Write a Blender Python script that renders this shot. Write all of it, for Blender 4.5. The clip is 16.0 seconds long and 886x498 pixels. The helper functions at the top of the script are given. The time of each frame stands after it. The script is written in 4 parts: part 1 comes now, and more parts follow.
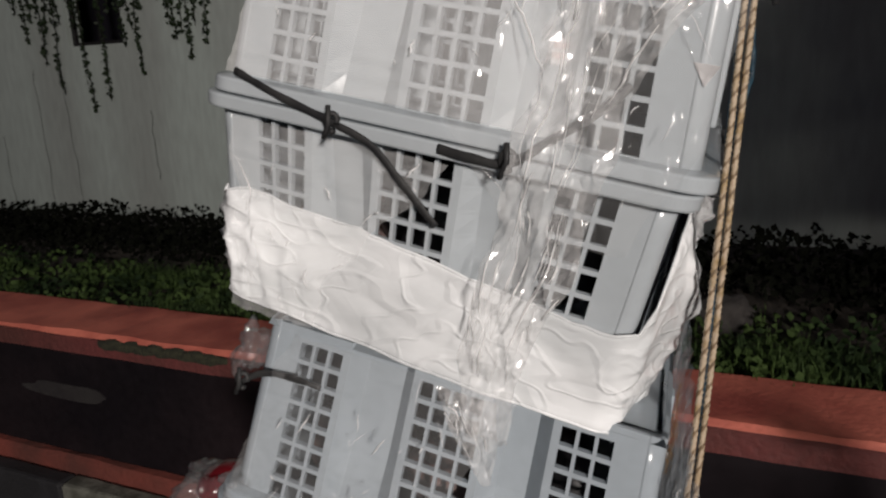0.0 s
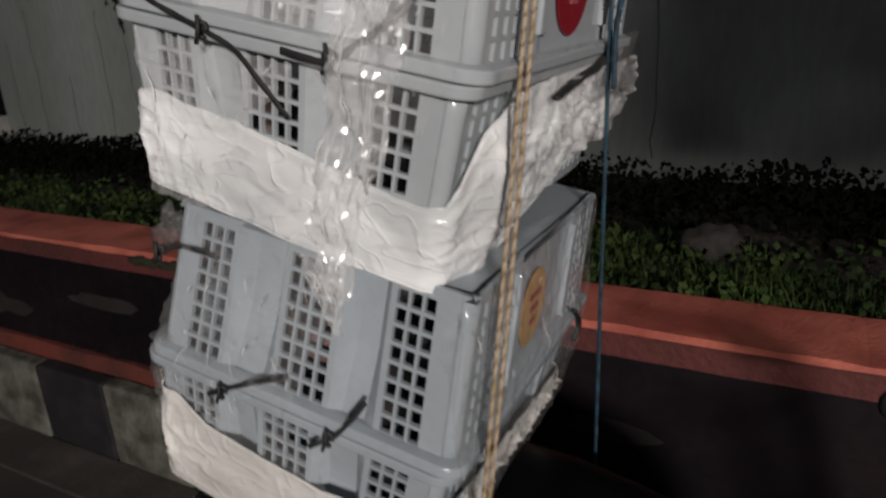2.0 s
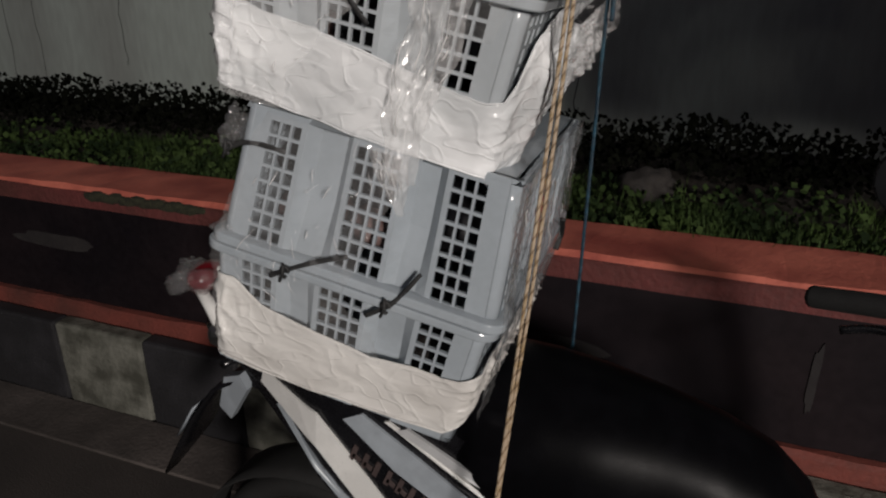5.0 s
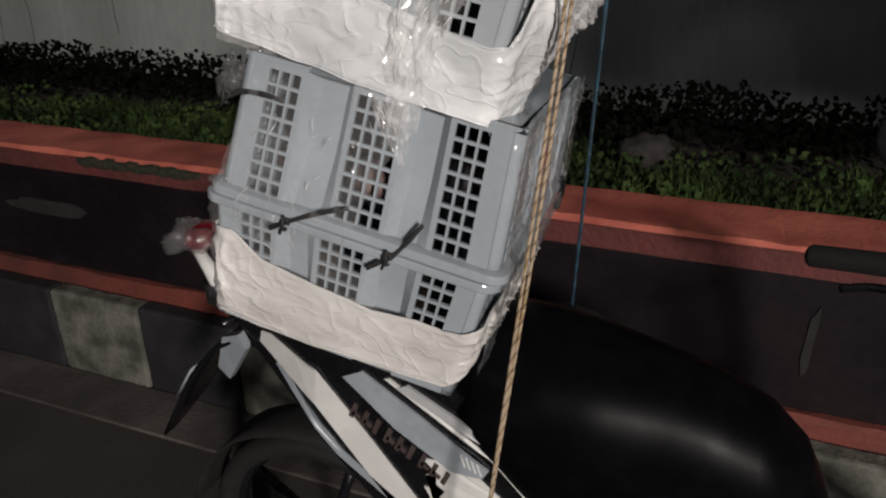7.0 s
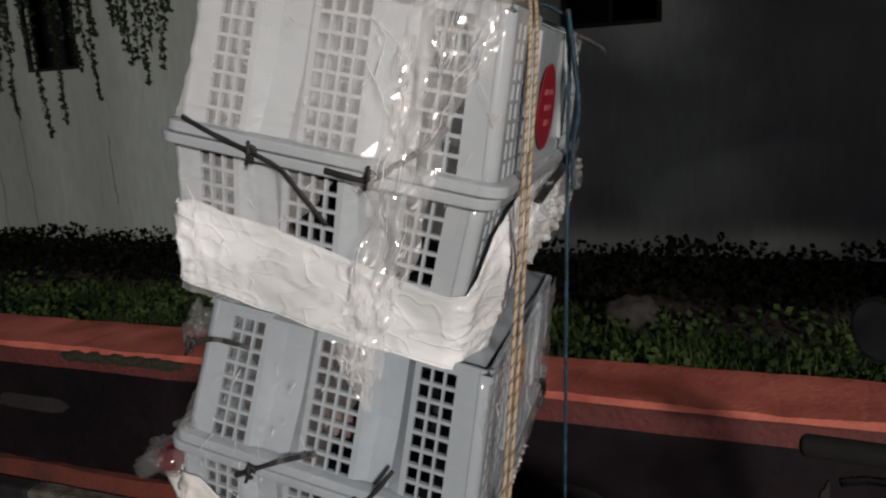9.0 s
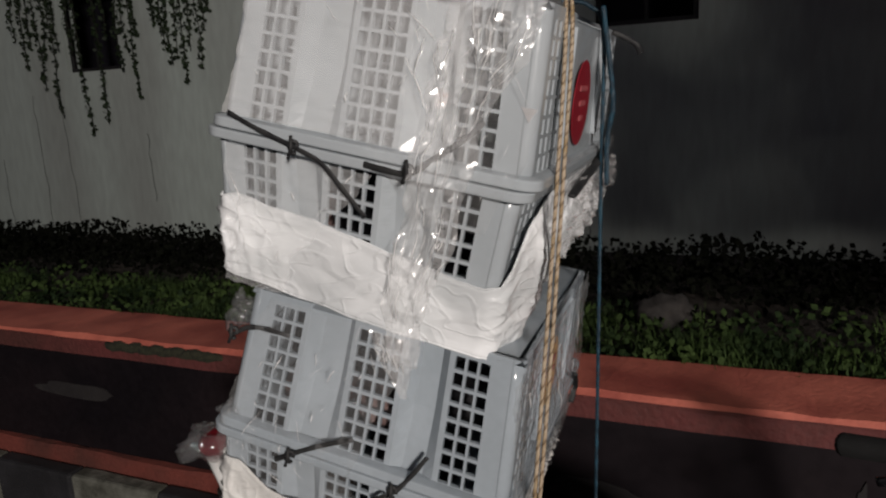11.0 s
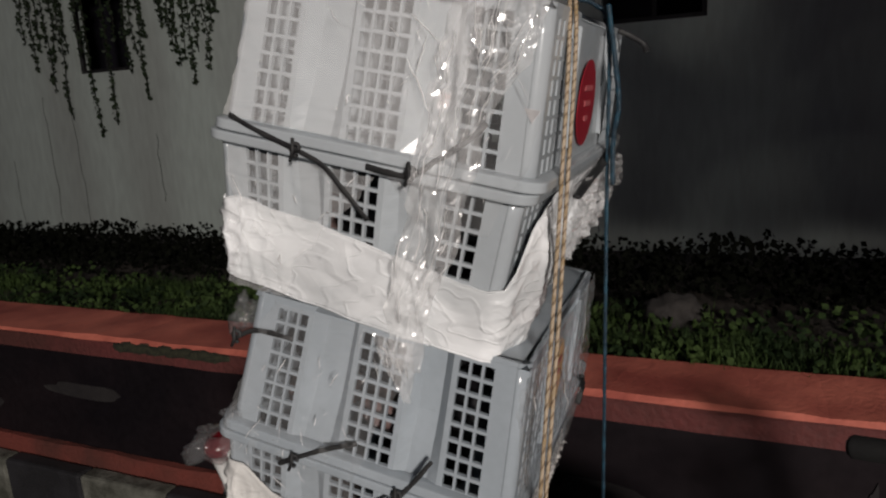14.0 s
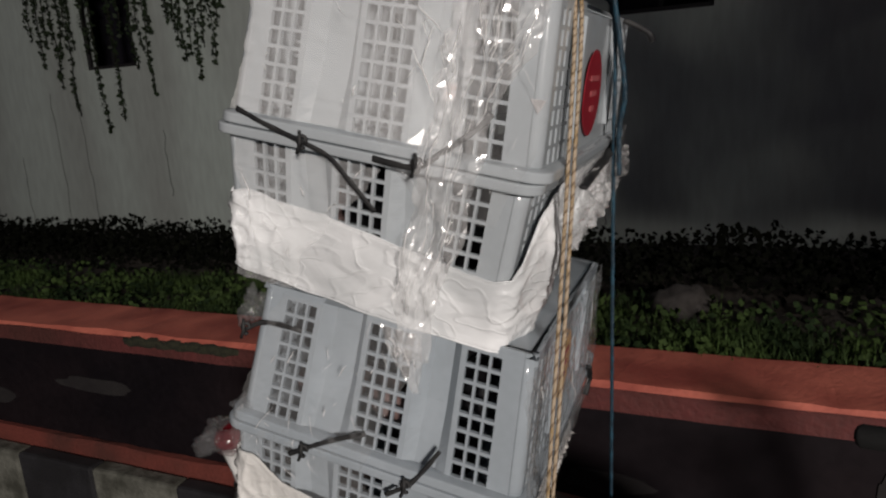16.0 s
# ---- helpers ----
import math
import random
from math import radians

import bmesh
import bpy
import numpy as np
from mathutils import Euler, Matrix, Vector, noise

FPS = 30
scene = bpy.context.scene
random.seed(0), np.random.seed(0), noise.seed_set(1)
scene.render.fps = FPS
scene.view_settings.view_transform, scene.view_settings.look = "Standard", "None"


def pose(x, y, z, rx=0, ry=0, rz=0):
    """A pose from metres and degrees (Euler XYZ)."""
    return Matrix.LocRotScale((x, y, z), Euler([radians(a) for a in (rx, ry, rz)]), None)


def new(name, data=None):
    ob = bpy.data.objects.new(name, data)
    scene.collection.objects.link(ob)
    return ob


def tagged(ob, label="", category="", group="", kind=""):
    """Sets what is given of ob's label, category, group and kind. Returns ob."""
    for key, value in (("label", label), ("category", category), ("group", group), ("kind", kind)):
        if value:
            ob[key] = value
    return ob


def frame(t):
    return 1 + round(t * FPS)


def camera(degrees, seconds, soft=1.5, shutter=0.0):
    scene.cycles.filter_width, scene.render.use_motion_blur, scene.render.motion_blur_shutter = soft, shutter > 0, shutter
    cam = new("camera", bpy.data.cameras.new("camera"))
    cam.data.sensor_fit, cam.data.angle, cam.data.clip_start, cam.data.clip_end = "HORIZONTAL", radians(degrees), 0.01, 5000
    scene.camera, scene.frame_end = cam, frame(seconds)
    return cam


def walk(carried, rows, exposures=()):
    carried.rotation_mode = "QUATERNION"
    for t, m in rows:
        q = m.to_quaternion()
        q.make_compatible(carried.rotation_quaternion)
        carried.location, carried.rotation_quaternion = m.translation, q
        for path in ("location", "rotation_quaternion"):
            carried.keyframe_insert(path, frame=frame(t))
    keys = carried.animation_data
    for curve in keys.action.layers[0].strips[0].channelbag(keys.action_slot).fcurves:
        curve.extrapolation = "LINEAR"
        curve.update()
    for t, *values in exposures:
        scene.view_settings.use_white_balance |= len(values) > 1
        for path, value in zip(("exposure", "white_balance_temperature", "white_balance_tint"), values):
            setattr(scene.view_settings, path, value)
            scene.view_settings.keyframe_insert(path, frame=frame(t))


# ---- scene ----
cam = camera(65.8, 16.0, soft=2.2, shutter=0.5)
ROWS = [
    (0.0, -0.0004, -0.0006, 1.6003, 76.38, 2.27, 22.47),
    (0.5, -0.0058, 0.0067, 1.6016, 76.70, 2.57, 20.79),
    (1.0, 0.0060, -0.0064, 1.5969, 75.69, 2.54, 21.73),
    (1.5, 0.0928, -0.0164, 1.5922, 75.21, 3.82, 25.42),
    (2.0, 0.2279, -0.0302, 1.5676, 71.86, 2.67, 27.40),
    (2.5, 0.2931, -0.0750, 1.5569, 71.58, 4.06, 32.89),
    (3.0, 0.2811, -0.1162, 1.5756, 74.63, 2.73, 33.25),
    (3.5, 0.1982, -0.1504, 1.5725, 71.92, 1.77, 25.34),
    (4.0, 0.1502, -0.2074, 1.5509, 69.43, 0.09, 20.99),
    (6.5, 0.1580, -0.2441, 1.5193, 67.78, -0.35, 20.72),
    (7.0, 0.1450, -0.2431, 1.5041, 66.55, -0.36, 20.40),
    (7.5, 0.1404, -0.2242, 1.5444, 71.81, 0.75, 19.57),
    (8.0, 0.1512, -0.1972, 1.6042, 77.32, 1.86, 17.59),
    (8.5, 0.1638, -0.1920, 1.6201, 78.85, 2.58, 17.70),
    (9.0, 0.1687, -0.1858, 1.6186, 77.95, 2.67, 19.29),
    (9.5, 0.1691, -0.2020, 1.6158, 78.00, 2.56, 21.15),
    (12.0, 0.1724, -0.2069, 1.6153, 77.72, 2.70, 22.19),
    (12.5, 0.1676, -0.2041, 1.6142, 77.51, 2.47, 22.25),
    (13.0, 0.1641, -0.1959, 1.6159, 78.03, 2.77, 21.80),
    (13.5, 0.1659, -0.1950, 1.6159, 77.83, 2.97, 22.25),
    (14.0, 0.1737, -0.1962, 1.6180, 77.89, 3.13, 22.60),
    (14.5, 0.1786, -0.1996, 1.6163, 77.60, 3.26, 22.83),
    (15.0, 0.1803, -0.2028, 1.6175, 77.54, 3.37, 22.95),
    (15.5, 0.1769, -0.1997, 1.6167, 77.56, 3.57, 22.75),
    (16.0, 0.1751, -0.2001, 1.6157, 77.39, 3.63, 23.08),
]
walk(cam, [(t, pose(x, y, z, rx, ry, rz)) for t, x, y, z, rx, ry, rz in ROWS], [(0.0, 0.2), (1.2, 0.1), (2.2, -0.08), (3.5, -0.12), (4.2, -0.15), (6.5, 0.06), (7.2, 0.1), (8.0, 0.05), (8.6, 0.0), (16.0, 0.0)])

# ---- light: night, one street lamp high behind the camera, a faint sky ----
world = bpy.data.worlds.new("night")
world.use_nodes = True
world.node_tree.nodes["Background"].inputs[0].default_value = (0.42, 0.37, 0.46, 1)
world.node_tree.nodes["Background"].inputs[1].default_value = 0.066
scene.world = world
LAMP = Vector((4.4, -6.0, 3.3))
lamp_data = bpy.data.lights.new("street_light", "POINT")
lamp_data.energy, lamp_data.shadow_soft_size, lamp_data.color = 2550, 0.5, (1.0, 0.92, 0.865)
lamp = new("street_light", lamp_data)
lamp.location = LAMP


# ---- materials ----
def material(name, base, rough=0.6, metal=0.0, var=0.25, scale=8.0, fine=60.0, bump=0.15, dist=0.004, dark=None, edge=(0.45, 0.65), translucent=0.0, spec=0.5, stretch=(1, 1, 1), piece=0.0, coat=0.0):
    """A surface with two scales of variation in colour, gloss and relief; dark: the colour of stains."""
    m = bpy.data.materials.new(name)
    m.use_nodes = True
    n, l = m.node_tree.nodes, m.node_tree.links
    b = n["Principled BSDF"]
    b.inputs["Roughness"].default_value, b.inputs["Metallic"].default_value = rough, metal
    b.inputs["Specular IOR Level"].default_value, b.inputs["Coat Weight"].default_value = spec, coat
    tc, mp = n.new("ShaderNodeTexCoord"), n.new("ShaderNodeMapping")
    mp.inputs["Scale"].default_value = stretch
    l.new(tc.outputs["Object"], mp.inputs["Vector"])
    big, small = n.new("ShaderNodeTexNoise"), n.new("ShaderNodeTexNoise")
    big.inputs["Scale"].default_value, small.inputs["Scale"].default_value = scale, fine
    big.inputs["Detail"].default_value, small.inputs["Detail"].default_value = 6, 5
    for q in (big, small):
        l.new(mp.outputs[0], q.inputs["Vector"])
    ramp = n.new("ShaderNodeMapRange")
    ramp.inputs["From Min"].default_value, ramp.inputs["From Max"].default_value = edge
    l.new(big.outputs["Fac"], ramp.inputs["Value"])
    mix = n.new("ShaderNodeMix")
    mix.data_type = "RGBA"
    d = dark or tuple(c * (1 - var) for c in base)
    mix.inputs["A"].default_value, mix.inputs["B"].default_value = (*d, 1), (*base, 1)
    l.new(ramp.outputs[0], mix.inputs["Factor"])
    grain = n.new("ShaderNodeMix")
    grain.data_type, grain.blend_type = "RGBA", "MULTIPLY"
    grain.inputs["Factor"].default_value = var
    l.new(mix.outputs["Result"], grain.inputs["A"])
    l.new(small.outputs["Fac"], grain.inputs["B"])
    colour = grain.outputs["Result"]
    if piece:
        info, hsv, mr = n.new("ShaderNodeObjectInfo"), n.new("ShaderNodeHueSaturation"), n.new("ShaderNodeMapRange")
        mr.inputs["To Min"].default_value, mr.inputs["To Max"].default_value = 1 - piece, 1 + piece
        l.new(info.outputs["Random"], mr.inputs["Value"])
        l.new(mr.outputs[0], hsv.inputs["Value"])
        l.new(colour, hsv.inputs["Color"])
        colour = hsv.outputs[0]
    l.new(colour, b.inputs["Base Color"])
    rr = n.new("ShaderNodeMapRange")
    rr.inputs["To Min"].default_value, rr.inputs["To Max"].default_value = max(rough - 0.1, 0.03), min(rough + 0.12, 1)
    l.new(small.outputs["Fac"], rr.inputs["Value"])
    l.new(rr.outputs[0], b.inputs["Roughness"])
    bp = n.new("ShaderNodeBump")
    bp.inputs["Strength"].default_value, bp.inputs["Distance"].default_value = bump, dist
    l.new(small.outputs["Fac"], bp.inputs["Height"])
    l.new(bp.outputs[0], b.inputs["Normal"])
    if translucent:
        tr, ms = n.new("ShaderNodeBsdfTranslucent"), n.new("ShaderNodeMixShader")
        l.new(colour, tr.inputs["Color"])
        ms.inputs[0].default_value = translucent
        l.new(b.outputs[0], ms.inputs[1])
        l.new(tr.outputs[0], ms.inputs[2])
        l.new(ms.outputs[0], n["Material Output"].inputs[0])
    return m


def film_material(name, gloss, haze, rough, most=0.3):
    """Clear crinkled plastic film."""
    m = bpy.data.materials.new(name)
    m.use_nodes = True
    n, l = m.node_tree.nodes, m.node_tree.links
    b = n["Principled BSDF"]
    b.inputs["Base Color"].default_value = (0.85, 0.85, 0.85, 1)
    b.inputs["Roughness"].default_value, b.inputs["Specular IOR Level"].default_value = rough, 1.0
    clear, gl, m1, m2 = n.new("ShaderNodeBsdfTransparent"), n.new("ShaderNodeBsdfGlossy"), n.new("ShaderNodeMixShader"), n.new("ShaderNodeMixShader")
    gl.inputs["Roughness"].default_value = rough
    no, bp, tc, mp = n.new("ShaderNodeTexNoise"), n.new("ShaderNodeBump"), n.new("ShaderNodeTexCoord"), n.new("ShaderNodeMapping")
    no.inputs["Scale"].default_value, no.inputs["Detail"].default_value, no.inputs["Distortion"].default_value = 15, 1.5, 1.5
    mp.inputs["Scale"].default_value, mp.inputs["Rotation"].default_value = (1.6, 1.0, 0.5), (0, 0.3, 0)
    l.new(tc.outputs["Object"], mp.inputs["Vector"])
    l.new(mp.outputs[0], no.inputs["Vector"])
    sub, ab = n.new("ShaderNodeMath"), n.new("ShaderNodeMath")
    sub.operation, ab.operation = "SUBTRACT", "ABSOLUTE"
    sub.inputs[1].default_value = 0.5
    l.new(no.outputs["Fac"], sub.inputs[0])
    l.new(sub.outputs[0], ab.inputs[0])
    bp.inputs["Strength"].default_value, bp.inputs["Distance"].default_value = 0.35, 0.03
    bp.invert = True
    l.new(ab.outputs[0], bp.inputs["Height"])
    l.new(bp.outputs[0], gl.inputs["Normal"])
    fr, k = n.new("ShaderNodeFresnel"), n.new("ShaderNodeMath")
    fr.inputs["IOR"].default_value, k.operation, k.use_clamp = 1.5, "MULTIPLY", True
    k.inputs[1].default_value = gloss
    l.new(bp.outputs[0], fr.inputs["Normal"])
    l.new(fr.outputs[0], k.inputs[0])
    lo = n.new("ShaderNodeMath")
    lo.operation = "MINIMUM"
    lo.inputs[1].default_value = most
    l.new(k.outputs[0], lo.inputs[0])
    l.new(lo.outputs[0], m1.inputs[0])
    m2.inputs[0].default_value = haze
    l.new(clear.outputs[0], m1.inputs[1])
    l.new(gl.outputs[0], m1.inputs[2])
    l.new(m1.outputs[0], m2.inputs[1])
    l.new(b.outputs[0], m2.inputs[2])
    l.new(m2.outputs[0], n["Material Output"].inputs[0])
    return m


def sack_material(name, base, dark, rough):
    """Crinkled woven plastic: sharp ridges at two sizes, a fine weave, grey handling marks."""
    m = bpy.data.materials.new(name)
    m.use_nodes = True
    n, l = m.node_tree.nodes, m.node_tree.links
    b = n["Principled BSDF"]
    b.inputs["Roughness"].default_value, b.inputs["Coat Weight"].default_value = rough, 0.4
    tc, mp = n.new("ShaderNodeTexCoord"), n.new("ShaderNodeMapping")
    mp.inputs["Scale"].default_value, mp.inputs["Rotation"].default_value = (0.7, 0.7, 1.25), (0, 0.35, 0)
    l.new(tc.outputs["Object"], mp.inputs["Vector"])
    total = None
    for scale, weight, warp in ((7, 0.35, 0.3), (19, 0.5, 0.3), (45, 0.35, 0.2)):
        no, sub, ab, mul = n.new("ShaderNodeTexNoise"), n.new("ShaderNodeMath"), n.new("ShaderNodeMath"), n.new("ShaderNodeMath")
        no.inputs["Scale"].default_value, no.inputs["Detail"].default_value, no.inputs["Distortion"].default_value = scale, 0.0, warp
        sub.operation, ab.operation, mul.operation = "SUBTRACT", "ABSOLUTE", "MULTIPLY"
        sub.inputs[1].default_value, mul.inputs[1].default_value = 0.5, weight
        l.new(mp.outputs[0], no.inputs["Vector"])
        l.new(no.outputs["Fac"], sub.inputs[0])
        l.new(sub.outputs[0], ab.inputs[0])
        ridge = n.new("ShaderNodeMapRange")
        ridge.inputs["From Max"].default_value, ridge.inputs["To Min"].default_value, ridge.inputs["To Max"].default_value = 0.07, 1.0, 0.0
        l.new(ab.outputs[0], ridge.inputs["Value"])
        l.new(ridge.outputs[0], mul.inputs[0])
        if total is None:
            total = mul.outputs[0]
        else:
            add = n.new("ShaderNodeMath")
            l.new(total, add.inputs[0])
            l.new(mul.outputs[0], add.inputs[1])
            total = add.outputs[0]
    bp = n.new("ShaderNodeBump")
    bp.inputs["Strength"].default_value, bp.inputs["Distance"].default_value = 0.75, 0.0024
    l.new(total, bp.inputs["Height"])
    l.new(bp.outputs[0], b.inputs["Normal"])
    l.new(bp.outputs[0], b.inputs["Coat Normal"])
    grime, mr, mix = n.new("ShaderNodeTexNoise"), n.new("ShaderNodeMapRange"), n.new("ShaderNodeMix")
    grime.inputs["Scale"].default_value, grime.inputs["Detail"].default_value = 11, 7
    mr.inputs["From Min"].default_value, mr.inputs["From Max"].default_value = 0.35, 0.6
    mix.data_type = "RGBA"
    mix.inputs["A"].default_value, mix.inputs["B"].default_value = (*dark, 1), (*base, 1)
    l.new(mp.outputs[0], grime.inputs["Vector"])
    l.new(grime.outputs["Fac"], mr.inputs["Value"])
    l.new(mr.outputs[0], mix.inputs["Factor"])
    l.new(mix.outputs["Result"], b.inputs["Base Color"])
    return m


PLASTIC = material("white_crate_plastic", (0.62, 0.665, 0.695), 0.16, var=0.1, scale=6, fine=90, bump=0.03, dark=(0.56, 0.605, 0.635), translucent=0.3, coat=0.4)
# bluer copy of the plastic, also darkened for the lower crates' dimmer light
PLASTIC_DIM_BLUISH = material("dimmed_bluish_crate_plastic", (0.54, 0.6, 0.65), 0.16, var=0.14, scale=6, fine=90, bump=0.03, dark=(0.47, 0.525, 0.57), translucent=0.3, coat=0.4)
SACK = sack_material("white_woven_sack", (0.86, 0.875, 0.885), (0.6, 0.62, 0.63), 0.22)
SACK_CREAM = sack_material("cream_woven_sack", (0.72, 0.71, 0.685), (0.56, 0.545, 0.52), 0.34)
FILM = film_material("clear_film", 1.3, 0.07, 0.07)
FILM_HAZY = film_material("hazy_film", 1.3, 0.2, 0.07)
FILM_MILKY = film_material("milky_layered_film", 1.0, 0.3, 0.16, 0.14)
FILM_KNOT = film_material("knotted_clear_film", 2.6, 0.045, 0.07, 0.34)
FILM_SIDE = film_material("dusty_clear_film", 0.5, 0.08, 0.2)
FILM_CRUMPLED = film_material("crumpled_clear_film", 3.4, 0.24, 0.17, 0.6)
# white for the film's folds: paints the glints along them
CREASE_GLINT = material("film_crease_glint", (0.9, 0.9, 0.9), 0.16, var=0.02, scale=40, fine=200, bump=0.0, translucent=0.3, spec=1.0)
RUBBER = material("black_rubber_tie", (0.018, 0.018, 0.02), 0.55, var=0.5, scale=30, fine=200, bump=0.2, dark=(0.04, 0.04, 0.04), spec=0.25)
ROPE_GOLD = material("golden_rope", (0.5, 0.395, 0.28), 0.5, var=0.35, scale=60, fine=300, bump=0.4, dark=(0.36, 0.25, 0.12), edge=(0.35, 0.5))
ROPE_DARK = material("dark_rope_strand", (0.24, 0.16, 0.09), 0.6, var=0.3, scale=60, fine=300)
ROPE_BLUE = material("blue_rope", (0.015, 0.07, 0.11), 0.5, var=0.4, scale=60, fine=300, bump=0.4, dark=(0.008, 0.03, 0.05))
LABEL_RED = material("red_label", (0.3, 0.012, 0.024), 0.4, var=0.15, scale=30, fine=200, bump=0.02)
LABEL_ORANGE = material("orange_label", (0.5, 0.29, 0.09), 0.4, var=0.15, scale=30, fine=200, bump=0.02)
LABEL_PALE = material("pale_label_print", (0.75, 0.6, 0.58), 0.5, var=0.1, scale=40, fine=200, bump=0.02)
LABEL_FADED = material("faded_red_print", (0.45, 0.1, 0.11), 0.5, var=0.1, scale=40, fine=200, bump=0.02)
PAPER = material("white_paper", (0.82, 0.8, 0.8), 0.6, var=0.08, scale=40, fine=200, bump=0.02)
# black of the added lumps that make the crate holes look dark
CRATE_DARK = material("crate_filler_black", (0.012, 0.011, 0.013), 0.4, var=0.4, scale=20, fine=90)
PINK = material("pink_bag", (0.2, 0.13, 0.12), 0.5, var=0.3, scale=20, fine=90)
BROWN = material("brown_goods", (0.05, 0.042, 0.038), 0.6, var=0.4, scale=20, fine=90)
ASPHALT = material("asphalt", (0.075, 0.063, 0.056), 0.85, var=0.5, scale=1.2, fine=160, bump=0.6, dist=0.006, dark=(0.045, 0.038, 0.034))
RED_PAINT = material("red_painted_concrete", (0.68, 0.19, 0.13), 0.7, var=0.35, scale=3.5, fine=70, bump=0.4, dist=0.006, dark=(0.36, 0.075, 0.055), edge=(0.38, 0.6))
DARK_PAINT = material("black_painted_concrete", (0.024, 0.016, 0.018), 0.6, var=0.5, scale=1.6, fine=40, bump=0.15, dist=0.004, dark=(0.009, 0.007, 0.009), edge=(0.4, 0.75), spec=0.12)
KERB_BLACK = material("black_kerb_paint", (0.03, 0.029, 0.034), 0.7, var=0.5, scale=5, fine=90, bump=0.5, dist=0.006)
KERB_WHITE = material("worn_white_kerb_paint", (0.2, 0.2, 0.17), 0.8, var=0.5, scale=9, fine=60, bump=0.6, dist=0.008, dark=(0.07, 0.07, 0.055), edge=(0.38, 0.6))
# ledge paint: a darker red than the cap top
RED_DARK = material("dark_red_painted_concrete", (0.2, 0.045, 0.032), 0.75, var=0.4, scale=5, fine=70, bump=0.5, dist=0.006, dark=(0.1, 0.03, 0.022), edge=(0.35, 0.6))
# cap front: grime, plus its dimmer side painted in as darker red
RED_GRIME_SHADE = material("grimy_dimmed_red_concrete", (0.14, 0.03, 0.028), 0.8, var=0.5, scale=4, fine=50, bump=0.7, dist=0.008, dark=(0.09, 0.025, 0.02), edge=(0.35, 0.6))
MOSS = material("moss", (0.04, 0.04, 0.02), 0.95, var=0.5, scale=30, fine=120, bump=0.8, dist=0.01)
WALL = material("grey_plaster", (0.68, 0.765, 0.715), 0.85, var=0.3, scale=0.9, fine=14, bump=0.2, dist=0.01, dark=(0.5, 0.53, 0.5), edge=(0.3, 0.62), stretch=(1, 1, 0.25))
WALL_PALE = material("pale_painted_concrete", (0.76, 0.74, 0.68), 0.8, var=0.25, scale=3, fine=40)
CRACK = material("dark_streak", (0.2, 0.22, 0.21), 0.9, var=0.3)
# near-black paint stands in for the darkness inside the openings
ROOM_DARK = material("painted_room_dark", (0.02, 0.017, 0.03), 0.9, var=0.2, scale=2)
FRAME = material("dark_window_frame", (0.03, 0.028, 0.03), 0.6, var=0.3)
SOIL = material("soil", (0.05, 0.037, 0.025), 0.95, var=0.5, scale=4, fine=60, bump=0.8, dist=0.02)
GRASS = material("grass", (0.09, 0.15, 0.04), 0.75, spec=0.2, var=0.5, scale=5, fine=40, dark=(0.035, 0.06, 0.02), edge=(0.4, 0.62), translucent=0.2)
WEED = material("weed_leaves", (0.075, 0.12, 0.035), 0.8, spec=0.15, var=0.6, scale=5, fine=40, dark=(0.015, 0.03, 0.01), edge=(0.4, 0.6), translucent=0.2)
# hedge leaves near black: the hedge's shade is in their colour
HEDGE = material("shade_dark_hedge_leaves", (0.007, 0.008, 0.005), 0.85, var=0.5, scale=12, fine=60, spec=0.05)
VINE = material("vine_leaves", (0.05, 0.085, 0.035), 0.6, var=0.5, scale=10, fine=60, translucent=0.15)
TWIG = material("vine_stem", (0.04, 0.04, 0.025), 0.8, var=0.3)
STONE = material("grey_stone", (0.035, 0.03, 0.027), 0.85, var=0.4, scale=12, fine=60, bump=0.6, dist=0.01)
SEAT = material("black_vinyl_seat", (0.004, 0.004, 0.005), 0.3, var=0.3, scale=20, fine=500, bump=0.2, dist=0.0006, spec=0.035)
BIKE_BLACK = material("black_bike_plastic", (0.01, 0.01, 0.012), 0.25, var=0.3, scale=20, fine=200, bump=0.03)
BIKE_WHITE = material("white_bike_decal", (0.75, 0.75, 0.73), 0.3, var=0.1, scale=20, fine=200, bump=0.02)
BIKE_GREY = material("silver_grey_bike_paint", (0.36, 0.4, 0.44), 0.35, metal=0.0, var=0.15, scale=20, fine=300, bump=0.02)
BIKE_PALE = material("pale_grey_bike_decal", (0.5, 0.51, 0.52), 0.35, var=0.12, scale=20, fine=200, bump=0.02)
BIKE_PINK = material("faded_red_decal", (0.08, 0.06, 0.058), 0.4, var=0.2, scale=30, fine=200, bump=0.02)
TYRE = material("tyre_rubber", (0.009, 0.009, 0.009), 0.8, var=0.3, scale=30, fine=200)
METAL = material("brushed_metal", (0.5, 0.5, 0.5), 0.35, metal=1.0, var=0.2, scale=30, fine=200)
RED_LENS = material("red_lens", (0.14, 0.006, 0.01), 0.15, var=0.1)


# ---- mesh helpers ----
def mesh_object(name, verts, faces, mat, parent=None, label="", smooth=False):
    me = bpy.data.meshes.new(name)
    me.from_pydata([tuple(v) for v in verts], [], faces)
    me.validate()
    if smooth:
        me.shade_smooth()
    me.materials.append(mat)
    ob = new(name, me)
    if parent:
        ob.parent = parent
    return tagged(ob, label)


